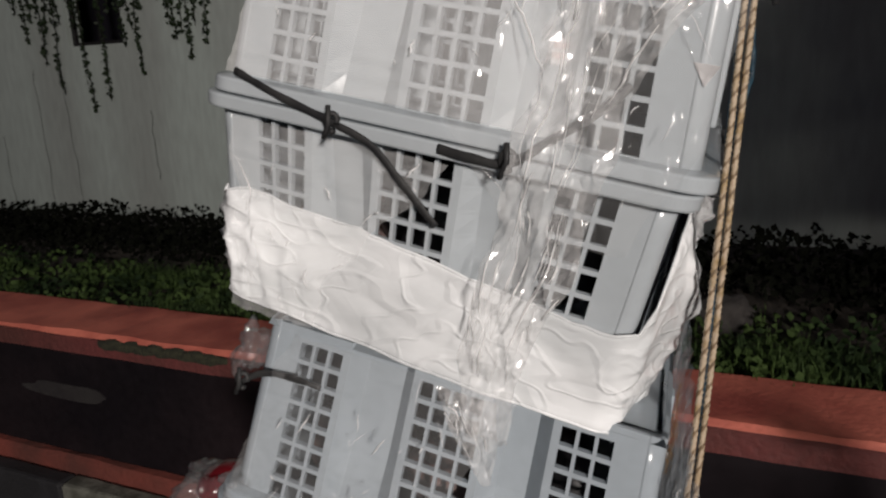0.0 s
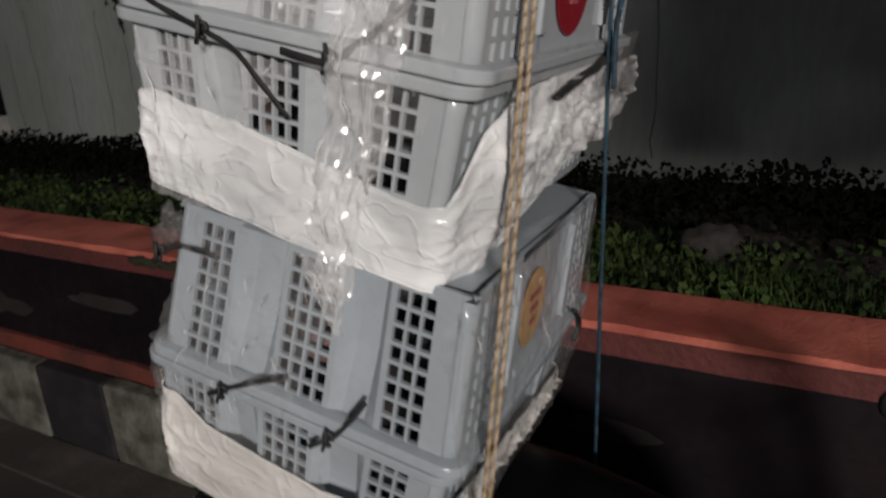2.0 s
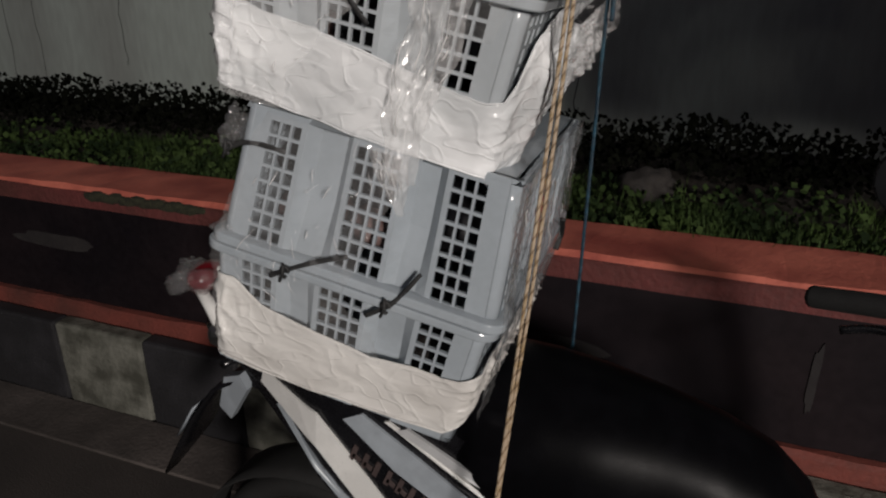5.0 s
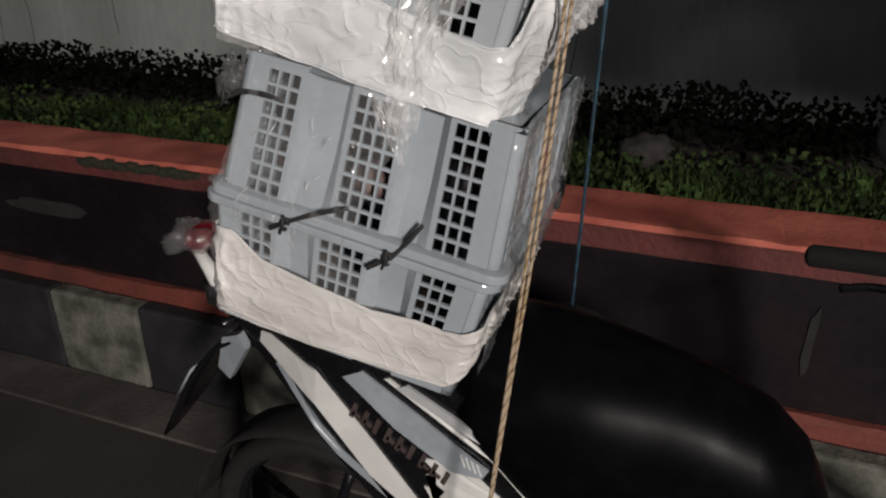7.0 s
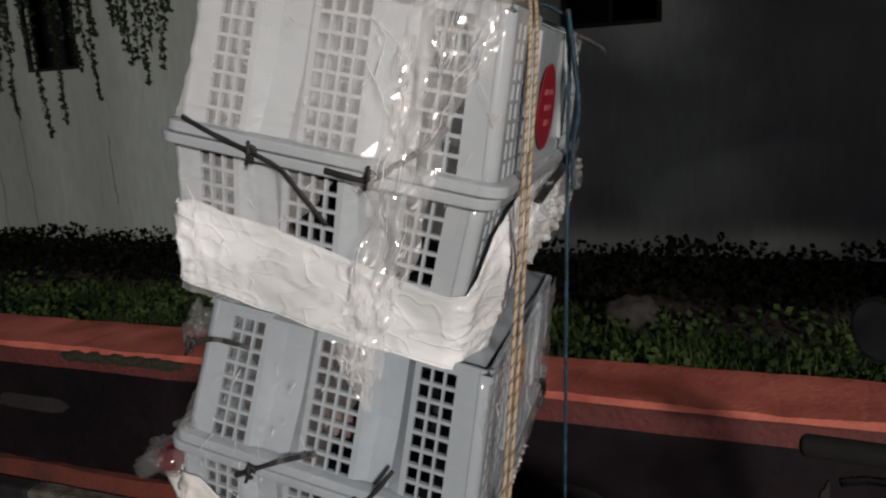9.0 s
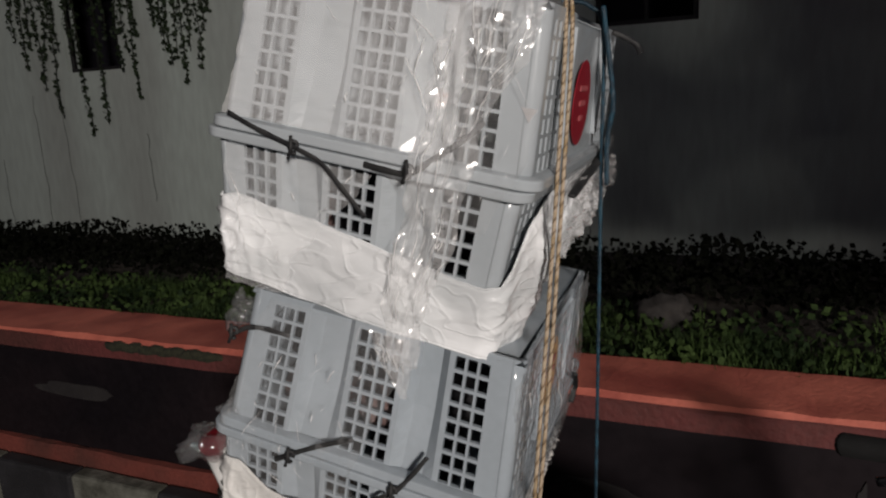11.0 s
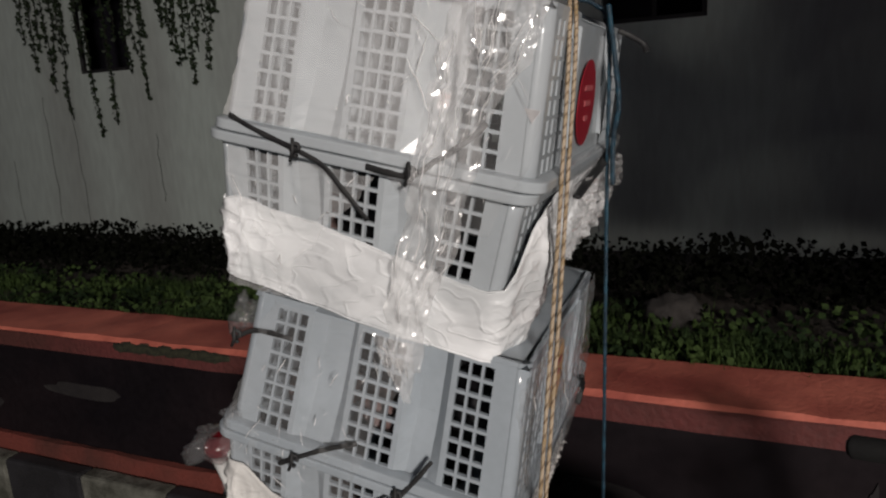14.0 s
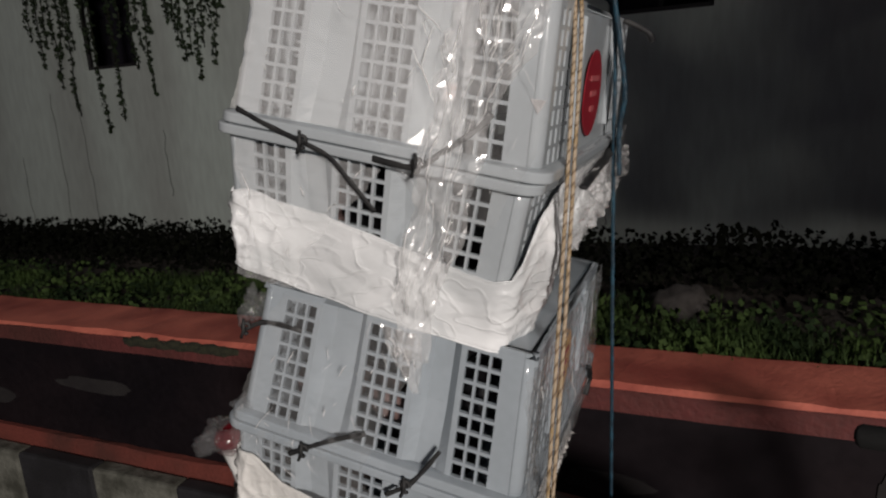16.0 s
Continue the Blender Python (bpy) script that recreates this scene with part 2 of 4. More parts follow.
def part(name, bm, mat, parent, label="", smooth=False):
    """Links a bmesh as one mesh object under a thing or under a part."""
    me = bpy.data.meshes.new(name)
    bmesh.ops.recalc_face_normals(bm, faces=bm.faces)
    bm.to_mesh(me)
    bm.free()
    if smooth:
        me.shade_smooth()
    me.materials.append(mat)
    ob = new(name, me)
    if parent:
        ob.parent = parent
    return tagged(ob, label)


def thing(name, m, label, category, group="", kind=""):
    ob = new(name)
    ob.matrix_world = m
    return tagged(ob, label, category, group, kind)


def box(x0, x1, y0, y1, z0, z1, bevel=0.0, segments=2):
    bm = bmesh.new()
    bmesh.ops.create_cube(bm, size=1, matrix=Matrix.Translation(((x0 + x1) / 2, (y0 + y1) / 2, (z0 + z1) / 2)) @ Matrix.Diagonal((x1 - x0, y1 - y0, z1 - z0, 1)))
    if bevel:
        bmesh.ops.bevel(bm, geom=bm.edges[:], offset=bevel, segments=segments, affect="EDGES", profile=0.5)
    return bm


def tube_arrays(points, radius, sides=8, flat=1.0, closed=False):
    """Vertices and faces of a tube along points; radius: one number or one a point; flat: thickness against width."""
    pts = [Vector(p) for p in points]
    rad = radius if isinstance(radius, (list, tuple)) else [radius] * len(pts)
    verts, faces, side = [], [], None
    for i, p in enumerate(pts):
        d = (pts[min(i + 1, len(pts) - 1)] - pts[max(i - 1, 0)]).normalized()
        if side is None:
            side = d.cross(Vector((0, 1, 0.01))).normalized()
        side = (side - d * side.dot(d)).normalized()
        up = d.cross(side)
        for k in range(sides):
            a = 2 * math.pi * k / sides
            verts.append(p + side * (math.cos(a) * rad[i]) + up * (math.sin(a) * rad[i] * flat))
    for i in range(len(pts) - 1):
        for k in range(sides):
            a, b = i * sides + k, i * sides + (k + 1) % sides
            faces.append((a, b, b + sides, a + sides))
    faces.append(tuple(range(sides))[::-1])
    faces.append(tuple(range((len(pts) - 1) * sides, len(pts) * sides)))
    return verts, faces


def tube(name, points, radius, mat, parent=None, label="", sides=8, flat=1.0):
    v, f = tube_arrays(points, radius, sides, flat)
    return mesh_object(name, v, f, mat, parent, label, smooth=True)


def spline(points, steps=8):
    """A smooth line through the points (Catmull-Rom)."""
    p = [Vector(q) for q in points]
    p = [p[0] * 2 - p[1]] + p + [p[-1] * 2 - p[-2]]
    out = []
    for i in range(1, len(p) - 2):
        for k in range(steps):
            t = k / steps
            out.append(0.5 * (2 * p[i] + (p[i + 1] - p[i - 1]) * t + (2 * p[i - 1] - 5 * p[i] + 4 * p[i + 1] - p[i + 2]) * t * t + (3 * p[i] - p[i - 1] - 3 * p[i + 1] + p[i + 2]) * t ** 3))
    return out + [p[-2]]


def pierced(ss, zs, is_hole, place):
    """A sheet with thickness over the cells of ss by zs, left open where is_hole(j, k). place(s, z, inner) gives the point."""
    ns, nz = len(ss), len(zs)
    verts = [place(s, z, inner) for inner in (0, 1) for z in zs for s in ss]
    at = lambda j, k, inner: inner * ns * nz + k * ns + j
    solid = lambda j, k: 0 <= j < ns - 1 and 0 <= k < nz - 1 and not is_hole(j, k)
    faces = []
    for k in range(nz - 1):
        for j in range(ns - 1):
            if not solid(j, k):
                continue
            faces.append((at(j, k, 0), at(j + 1, k, 0), at(j + 1, k + 1, 0), at(j, k + 1, 0)))
            faces.append((at(j, k + 1, 1), at(j + 1, k + 1, 1), at(j + 1, k, 1), at(j, k, 1)))
            for dj, dk, a, b in ((-1, 0, (j, k + 1), (j, k)), (1, 0, (j + 1, k), (j + 1, k + 1)), (0, -1, (j, k), (j + 1, k)), (0, 1, (j + 1, k + 1), (j, k + 1))):
                if not solid(j + dj, k + dk):
                    faces.append((at(*a, 0), at(*a, 1), at(*b, 1), at(*b, 0)))
    return verts, faces


# ---- ground and setting ----
def ground_sheet():
    bm = bmesh.new()
    bmesh.ops.create_grid(bm, x_segments=60, y_segments=60, size=60)
    for v in bm.verts:
        v.co.z = 0.004 * noise.noise(v.co * 0.6)
    ob = part("ground", bm, ASPHALT, None, "dark grey asphalt road surface at night")
    return tagged(ob, category="road", kind="structure")


ground_sheet()
KERB_Y, KERB_TOP, CAP_TOP = 1.38, 0.345, 0.86

# planter: black face, red ledge at its foot, red cap
planter = thing("planter_wall", Matrix(), "black painted planter wall with a red painted cap and ledge", "planter wall", kind="structure")


def long_strip(name, y0, y1, z0, z1, mat, label, rough=0.006, seed=0):
    """A long bar along the street with worn, uneven edges."""
    n = 420
    verts, faces = [], []
    prof = [(y0, z0), (y0, z1 - 0.012), (y0 + 0.012, z1), (y1, z1), (y1, z0)]
    for i in range(n + 1):
        x = -14 + 24 * i / n
        for q, (y, z) in enumerate(prof):
            w = noise.noise(Vector((x * 3.1, q * 1.7, seed))) * rough + noise.noise(Vector((x * 11, q * 2.3, seed + 5))) * rough * 0.6
            verts.append((x, y + (w if q < 3 else 0), z + (w if 0 < q < 4 else 0)))
    m = len(prof)
    for i in range(n):
        for q in range(m):
            a, b = i * m + q, i * m + (q + 1) % m
            faces.append((a, a + m, b + m, b))
    return mesh_object(name, verts, faces, mat, planter, label)


long_strip("face", 1.492, 1.72, 0.3, 0.79, DARK_PAINT, "black painted concrete face", 0.003, 1)
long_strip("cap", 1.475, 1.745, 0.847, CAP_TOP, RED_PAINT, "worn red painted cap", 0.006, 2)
long_strip("cap_edge", 1.482, 1.74, 0.78, 0.846, RED_GRIME_SHADE, "grimy cap edge, its red darkened for the dim front side", 0.007, 8)
long_strip("ledge", 1.455, 1.489, 0.3, 0.40, RED_DARK, "dark red painted ledge", 0.005, 3)

PATCH = material("worn_bare_concrete", (0.021, 0.018, 0.018), 0.85, var=0.5, scale=14, fine=60, bump=0.3, dark=(0.014, 0.011, 0.012), edge=(0.4, 0.65))
for x, z, w, h, sd in ((-2.05, 0.625, 0.2, 0.03, 1), (-0.14, 0.565, 0.13, 0.03, 5), (-2.75, 0.52, 0.16, 0.05, 9), (0.5, 0.6, 0.012, 0.1, 13)):
    ring_pts = []
    for k in range(28):
        a = 2 * math.pi * k / 28
        q = 1 + 0.5 * noise.noise(Vector((math.cos(a) * 1.5, math.sin(a) * 1.5, sd)))
        ring_pts.append((x + w * q * math.cos(a), 1.488, z + h * q * math.sin(a)))
    n = len(ring_pts)
    mesh_object("worn_patch", ring_pts + [(p[0], p[1] + 0.006, p[2]) for p in ring_pts], [tuple(range(n))] + [(k, (k + 1) % n, n + (k + 1) % n, n + k) for k in range(n)], PATCH, planter, "bare worn patch of concrete")

kerb = thing("kerb", Matrix(), "concrete kerb of alternating black and worn white blocks", "kerb", kind="structure")
kerb_meshes = []
for shade in (KERB_BLACK, KERB_WHITE):
    bm = box(-0.203, 0.203, 0, 0.07, 0, KERB_TOP, 0.012)
    bmesh.ops.subdivide_edges(bm, edges=bm.edges[:], cuts=3, use_grid_fill=True)
    for v in bm.verts:
        v.co += noise.noise_vector(v.co * 14) * 0.004
    me = bpy.data.meshes.new("kerb_block")
    bm.to_mesh(me)
    bm.free()
    me.materials.append(shade)
    kerb_meshes.append(me)
for i in range(-22, 36):
    b = new("kerb_block", kerb_meshes[(i + 1) % 2])
    b.location = (-1.775 - 0.41 * 8 - 0.04 + 0.41 * i, KERB_Y, 0)
    b.parent = kerb
# black paint here stands for the shadowed gap behind the blocks
part("backing", box(-14, 10, KERB_Y + 0.068, 1.488, 0, 0.31), DARK_PAINT, kerb, "dirty kerb top, blackened as a shadowed gap")

gutter = part("gutter", box(-14, 10, 1.17, KERB_Y - 0.002, 0.0, 0.012, 0.004), material("worn_gutter_concrete", (0.13, 0.11, 0.1), 0.9, var=0.5, scale=3, fine=70, bump=0.6, dist=0.006, dark=(0.06, 0.05, 0.045)), None)
tagged(gutter, "worn concrete gutter strip at the foot of the kerb", "gutter", kind="structure")
bed = mesh_object("planting_bed", [(-14, 1.70, 0.8), (10, 1.70, 0.8), (10, 2.6, 0.82), (-14, 2.6, 0.82), (-14, 3.2, 0.8), (10, 3.2, 0.8), (-14, 3.6, 0.02), (10, 3.6, 0.02)], [(0, 1, 2, 3), (3, 2, 5, 4), (4, 5, 7, 6)], SOIL)
tagged(bed, "dark soil of the raised planting bed", "soil", kind="structure")

# building wall with openings
WALL_Y = 6.94
WX = [-30, -14.3, -11.75, -8.29, -7.29, -1.06, -0.09, 14]
WZ = [0, 0.42, 2.27, 3.5, 3.75, 7]
open_cells = {(1, 1), (1, 2), (3, 2), (5, 2)}
v, f = pierced(WX, WZ, lambda j, k: (j, k) in open_cells, lambda s, z, inner: (s, WALL_Y + 0.22 * inner, z))
wall = mesh_object("wall_north", v, f, WALL)
tagged(wall, "stained grey plaster building wall with dark openings", "wall", kind="structure")
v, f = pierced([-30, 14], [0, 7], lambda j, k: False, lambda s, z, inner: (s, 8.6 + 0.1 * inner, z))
tagged(mesh_object("wall_inner", v, f, ROOM_DARK), "backdrop wall painted near black for the unlit room", "wall", kind="structure")
tagged(part("ceiling", box(-30, 14, WALL_Y + 0.22, 8.6, 3.9, 4.0), ROOM_DARK, None), "ceiling painted near black for the unlit room", "ceiling", kind="structure")
for k, (x0, x1) in enumerate(((-8.29, -7.29), (-1.06, -0.09)), 1):
    w = thing("window_%d" % k, Matrix(), "dark unlit window opening with a dark frame", "window", kind="structure")
    for a, b, c, d in ((x0, x0 + 0.05, 2.27, 3.5), (x1 - 0.05, x1, 2.27, 3.5), (x0 + 0.05, x1 - 0.05, 2.27, 2.32), (x0 + 0.05, x1 - 0.05, 3.45, 3.5), ((x0 + x1) / 2 - 0.02, (x0 + x1) / 2 + 0.02, 2.32, 3.45)):
        part("window_frame", box(a, b, WALL_Y + 0.08, WALL_Y + 0.13, c, d, 0.004), FRAME, w)
sill = part("door_step", box(-14.25, -11.7, WALL_Y - 0.25, WALL_Y - 0.002, 0, 0.46, 0.02), WALL_PALE, None)
tagged(sill, "pale painted concrete step under a dark doorway", "step", kind="structure")
jamb = part("trim", box(-14.5, -14.27, WALL_Y - 0.06, WALL_Y - 0.002, 0.41, 3.5, 0.01), WALL_PALE, None)
tagged(jamb, "pale painted door jamb", "trim", kind="structure")

# unseen wall added on the near side, behind the camera, to block low lamp light
back = part("added_wall_south", box(-14, 14, -2.35, -2.2, 0, 1.2, 0.01), WALL, None)
tagged(back, "plain grey wall, added unseen to block low lamp light", "wall", kind="structure")

# plants
rng = random.Random(4)


def blades(name, count, area, height, width, mat, label, category, bend=0.5, patch=1.0):
    verts, faces = [], []
    x0, x1, y0, y1, z0 = area
    made = 0
    while made < count:
        x, y = rng.uniform(x0, x1), rng.uniform(y0, y1)
        dens = 0.5 + 0.5 * noise.noise(Vector((x * 2.3, y * 4, 3)))
        if rng.random() > 0.06 + dens * patch or noise.noise(Vector((x * 1.6, y * 5, 7))) < 0.0:
            continue
        made += 1
        h = height * rng.uniform(0.4, 1.0) * (0.6 + 0.7 * dens)
        a, lean = rng.uniform(0, 6.28), rng.uniform(0.1, bend) * h
        dx, dy, w = math.cos(a), math.sin(a), width * rng.uniform(0.6, 1.2)
        i = len(verts)
        verts += [(x - dy * w, y + dx * w, z0), (x + dy * w, y - dx * w, z0), (x + dx * lean * 0.4 - dy * w * 0.8, y + dy * lean * 0.4 + dx * w * 0.8, z0 + h * 0.6), (x + dx * lean * 0.4 + dy * w * 0.8, y + dy * lean * 0.4 - dx * w * 0.8, z0 + h * 0.6), (x + dx * lean, y + dy * lean, z0 + h)]
        faces += [(i, i + 1, i + 3, i + 2), (i + 2, i + 3, i + 4)]
    return tagged(mesh_object(name, verts, faces, mat), label, category, kind="stuff")


def leaves(name, spots, size, mat, label, category, kind="stuff", parent=None):
    verts, faces = [], []
    for p in spots:
        n = Vector((rng.uniform(-1, 1), rng.uniform(-1, 1), rng.uniform(-0.6, 1))).normalized()
        t = n.orthogonal().normalized()
        t.rotate(Euler((rng.uniform(0, 3), rng.uniform(0, 3), rng.uniform(0, 3))))
        s = size * rng.uniform(0.6, 1.3)
        u = n.cross(t).normalized() * s * 0.4
        t = t * s
        p, i = Vector(p), len(verts)
        verts += [p - t * 0.5, p + u, p + t * 0.6, p - u]
        faces.append((i, i + 1, i + 2, i + 3))
    return tagged(mesh_object(name, verts, faces, mat, parent), label, category, kind=kind)


blades("grass", 17000, (-8, 4.5, 1.745, 2.25, 0.8), 0.1, 0.0028, GRASS, "short green grass and weeds growing along the planter", "grass", 1.1)
spots = []
for i in range(15000):
    x, y = rng.uniform(-8, 4.5), 1.75 + 0.5 * rng.random() ** 1.4
    if noise.noise(Vector((x * 1.8, y * 3, 9))) + 0.5 * rng.random() > 0.0:
        spots.append((x, y, 0.82 + 0.09 * rng.random() * (0.6 + 0.8 * abs(noise.noise(Vector((x * 3, y * 3, 2)))))))
leaves("weeds", spots, 0.026, WEED, "small broad-leaved green weeds among the grass", "weeds")
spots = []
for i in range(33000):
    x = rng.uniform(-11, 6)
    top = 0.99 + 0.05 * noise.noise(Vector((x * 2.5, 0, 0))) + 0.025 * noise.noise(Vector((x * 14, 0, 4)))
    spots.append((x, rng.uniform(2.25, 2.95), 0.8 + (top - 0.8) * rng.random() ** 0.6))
leaves("hedge", spots, 0.03, HEDGE, "low leafy hedge behind the grass, shade put into its near-black leaves", "hedge")

# stone among the grass
bm = bmesh.new()
bmesh.ops.create_icosphere(bm, subdivisions=4, radius=1)
for v in bm.verts:
    v.co = Vector((v.co.x * 0.1, v.co.y * 0.07, v.co.z * 0.07)) * (1 + 0.25 * noise.noise(v.co * 1.8) + 0.06 * noise.noise(v.co * 6))
stone = part("stone", bm, STONE, None, smooth=True)
stone.location = (0.0, 2.2, 0.86)
tagged(stone, "rounded grey stone lying in the grass", "stone")


# ---- crates ----
L, D, H, TAP, LIP = 0.425, 0.582, 0.193, 0.014, 0.013
RAD, WALL_T = 0.015, 0.006
OFF_X, OFF_Y = -0.009, -0.006
ROW_PITCH, ROW_HOLE, ROWS_N = 0.0208, 0.0166, 8


def inset(z):
    return LIP + TAP * (-z / H)


def lean():
    return math.degrees(math.atan(TAP / H))


def z_breaks():
    z = -0.0144 - ROW_PITCH * ROWS_N + (ROW_PITCH - ROW_HOLE) / 2
    zs = [-H]
    for k in range(ROWS_N):
        zs += [z, z + ROW_HOLE]
        z += ROW_PITCH
    return zs + [-0.002], [k % 2 == 1 for k in range(2 * ROWS_N + 1)]


def s_breaks(half, panels, pitch=0.0168, hole=0.0134):
    """Breaks along one side from -half to half; panels: (centre, columns). Columns between panels are recessed."""
    ss, recess, flags = [-half], [0.0], []
    for c, n in panels:
        w = n * pitch / 2
        for s, r in ((c - w - 0.021, 1.0), (c - w - 0.006, 0.0)):
            if s > ss[-1] + 0.004:
                if len(ss) > 1 and r == 1.0 and s - ss[-1] < 0.012:
                    continue
                ss.append(s), recess.append(r if len(ss) > 2 else 0.0), flags.append(False)
        for i in range(n):
            a = c - w + i * pitch + (pitch - hole) / 2
            ss += [a, a + hole]
            recess += [0.0, 0.0]
            flags += [False, True]
        ss.append(c + w + 0.006), recess.append(0.0), flags.append(False)
        if c + w + 0.021 < half - 0.004:
            ss.append(c + w + 0.021), recess.append(1.0), flags.append(False)
    recess[-1] = 0.0
    ss.append(half), recess.append(0.0), flags.append(False)
    return ss, recess, flags


def crate_side(name, span, other, panels, turn, parent, deep=0.02, pitch=0.0168, hole=0.0134, mat=PLASTIC):
    """One tapered side with its pierced panels; turn: quarter turns about the crate's middle."""
    half = span / 2
    zs, rows = z_breaks()
    ss, rec, cols = s_breaks(half - LIP - RAD, panels, pitch, hole)
    lookup = dict(zip(ss, rec))

    def place(s, z, inner):
        f = (half - inset(z) - RAD) / (half - LIP - RAD)
        y = -(other / 2 - inset(z)) + lookup[s] * deep * min(1, 0.25 - z / H * 1.6) + inner * WALL_T
        p = Vector((s * f, y, z))
        p.rotate(Euler((0, 0, turn * math.pi / 2)))
        return p + Vector((L / 2, D / 2, 0))

    v, f = pierced(ss, zs, lambda j, k: cols[j] and rows[k], place)
    return mesh_object(name, v, f, mat, parent)


def corner_post(turn, parent, mat):
    zs = [-H + (H - 0.002) * k / 6 for k in range(7)]
    n = 14
    hx, hy = (L / 2, D / 2) if turn % 2 == 0 else (D / 2, L / 2)

    def place(a, z, inner):
        r = RAD - inner * WALL_T
        p = Vector((hx - inset(z) - RAD + r * math.sin(a), -(hy - inset(z) - RAD) - r * math.cos(a), z))
        p.rotate(Euler((0, 0, turn * math.pi / 2)))
        return p + Vector((L / 2, D / 2, 0))

    v, f = pierced([math.pi / 2 * k / n for k in range(n + 1)], zs, lambda j, k: False, place)
    return mesh_object("corner_post", v, f, mat, parent, smooth=True)


def ring(grow, n=12):
    """The crate's rounded outline, grown outwards."""
    r = RAD + grow
    out = []
    for cx, cy, a0 in ((L - LIP - RAD, LIP + RAD, -90), (L - LIP - RAD, D - LIP - RAD, 0), (LIP + RAD, D - LIP - RAD, 90), (LIP + RAD, LIP + RAD, 180)):
        for k in range(n + 1):
            a = radians(a0 + 90 * k / n)
            out.append((cx + r * math.cos(a), cy + r * math.sin(a)))
    return out


def loop_bar(profile):
    """A closed bar round the crate; profile: (outwards, z) points."""
    verts, faces = [], []
    m = len(profile)
    loops = [ring(g) for g, _ in profile]
    n = len(loops[0])
    for i in range(n):
        for q in range(m):
            verts.append((*loops[q][i], profile[q][1]))
    for i in range(n):
        for q in range(m):
            a, b = i * m + q, i * m + (q + 1) % m
            c, d = ((i + 1) % n) * m + q, ((i + 1) % n) * m + (q + 1) % m
            faces.append((a, c, d, b))
    return verts, faces


def crate(m, label, group="stacked crates", mat=PLASTIC):
    c = thing("crate", m, label, "crate", group)
    short, long_ = [(-0.133, 3), (-0.004, 4), (0.135, 3)], [(-0.196, 5), (0.196, 5)]
    crate_side("end_panel", L, D, short, 0, c, mat=mat)
    crate_side("side_panel", D, L, long_, 1, c, 0.004, 0.025, 0.0098, mat)
    crate_side("end_panel", L, D, short, 2, c, mat=mat)
    crate_side("side_panel", D, L, long_, 3, c, 0.004, 0.025, 0.0098, mat)
    for k in range(4):
        corner_post(k, c, mat)
    v, f = loop_bar([(-0.006, -0.0008), (LIP - 0.006, -0.0008), (LIP - 0.0022, -0.001), (LIP - 0.0006, -0.0016), (LIP, -0.003), (LIP - 0.0006, -0.0115), (LIP - 0.0014, -0.013), (LIP - 0.003, -0.0137), (0.001, -0.0155), (-0.006, -0.0155)])
    mesh_object("rim", v, f, mat, c)
    for side in (0, 1):
        for y in (0.168, 0.414):
            bm = box(-0.003, 0.005, -0.011, 0.011, -0.083, 0.062, 0.0025)
            bmesh.ops.transform(bm, matrix=pose((L - inset(-H * 0.5)) if side else inset(-H * 0.5), y, -0.095, 0, (lean() if side else -lean()), 0) @ Matrix.Diagonal((1 if side else -1, 1, 1, 1)), verts=bm.verts)
            part("rib", bm, mat, c)
    i = inset(-H)
    bm = box(i + 0.012, L - i - 0.012, i + 0.012, D - i - 0.012, -H, -H + 0.004)
    part("base", bm, mat, c)
    v, f = loop_bar([(-TAP - 0.016, -H), (-TAP - 0.004, -H), (-TAP + 0.0005, -H + 0.006), (-TAP - 0.006, -H + 0.006)])
    mesh_object("foot", v, f, mat, c, smooth=True)
    return c


SHIFT = pose(OFF_X, OFF_Y, 0)
PAIR_A = pose(-0.4538, 0.4701, 1.2081, -2.40, 11.76, 2.69)
PAIR_B = pose(-0.4174, 0.4832, 1.6038, 0.89, 12.18, 1.22)
FLIP = pose(0, D, 0, 180, 0, 0)
crate(PAIR_A @ SHIFT @ pose(-0.003, 0, 0), "bluish-white plastic crate standing upright on the motorcycle tail", mat=PLASTIC_DIM_BLUISH)
crate_two = crate(PAIR_A @ SHIFT @ pose(0.003, 0, 0) @ FLIP, "bluish-white plastic crate turned upside down, with an orange label", mat=PLASTIC_DIM_BLUISH)
crate(PAIR_B @ SHIFT @ pose(-0.0035, 0, 0), "white plastic crate standing upright, wrapped in white sacking")
crate_four = crate(PAIR_B @ SHIFT @ pose(0.0035, 0, 0) @ FLIP, "white plastic crate turned upside down, with a red oval label")


# a smaller white basket packed into the topmost crate shows through its holes
crate(PAIR_B @ pose(0.012, 0.06, 0.006) @ Matrix.Diagonal((0.52, 0.72, 0.82, 1)) @ FLIP, "small white plastic basket packed inside the topmost crate", "packed baskets")


# ---- what lies in the crates ----
def goods(m, spots, mat, label):
    for x, y, z, r in spots:
        bm = bmesh.new()
        bmesh.ops.create_icosphere(bm, subdivisions=3, radius=r)
        for v in bm.verts:
            v.co *= 1 + 0.35 * noise.noise(v.co * 14 + Vector((x * 9, y * 9, z * 9)))
            v.co.z *= 0.7
        ob = part("bag", bm, mat, None, smooth=True)
        ob.matrix_world = m @ pose(x, y, z)
        tagged(ob, label, "bag", "goods in the crates")


goods(PAIR_A, [(0.1, 0.1, 0.045, 0.05), (0.2, 0.075, 0.06, 0.04)], PINK, "crumpled pink plastic bag inside a crate")
goods(PAIR_A, [(0.2, 0.3, -0.12, 0.085), (0.08, 0.14, -0.13, 0.07), (0.32, 0.15, -0.135, 0.065)], BROWN, "brown wrapped goods lying inside a crate")
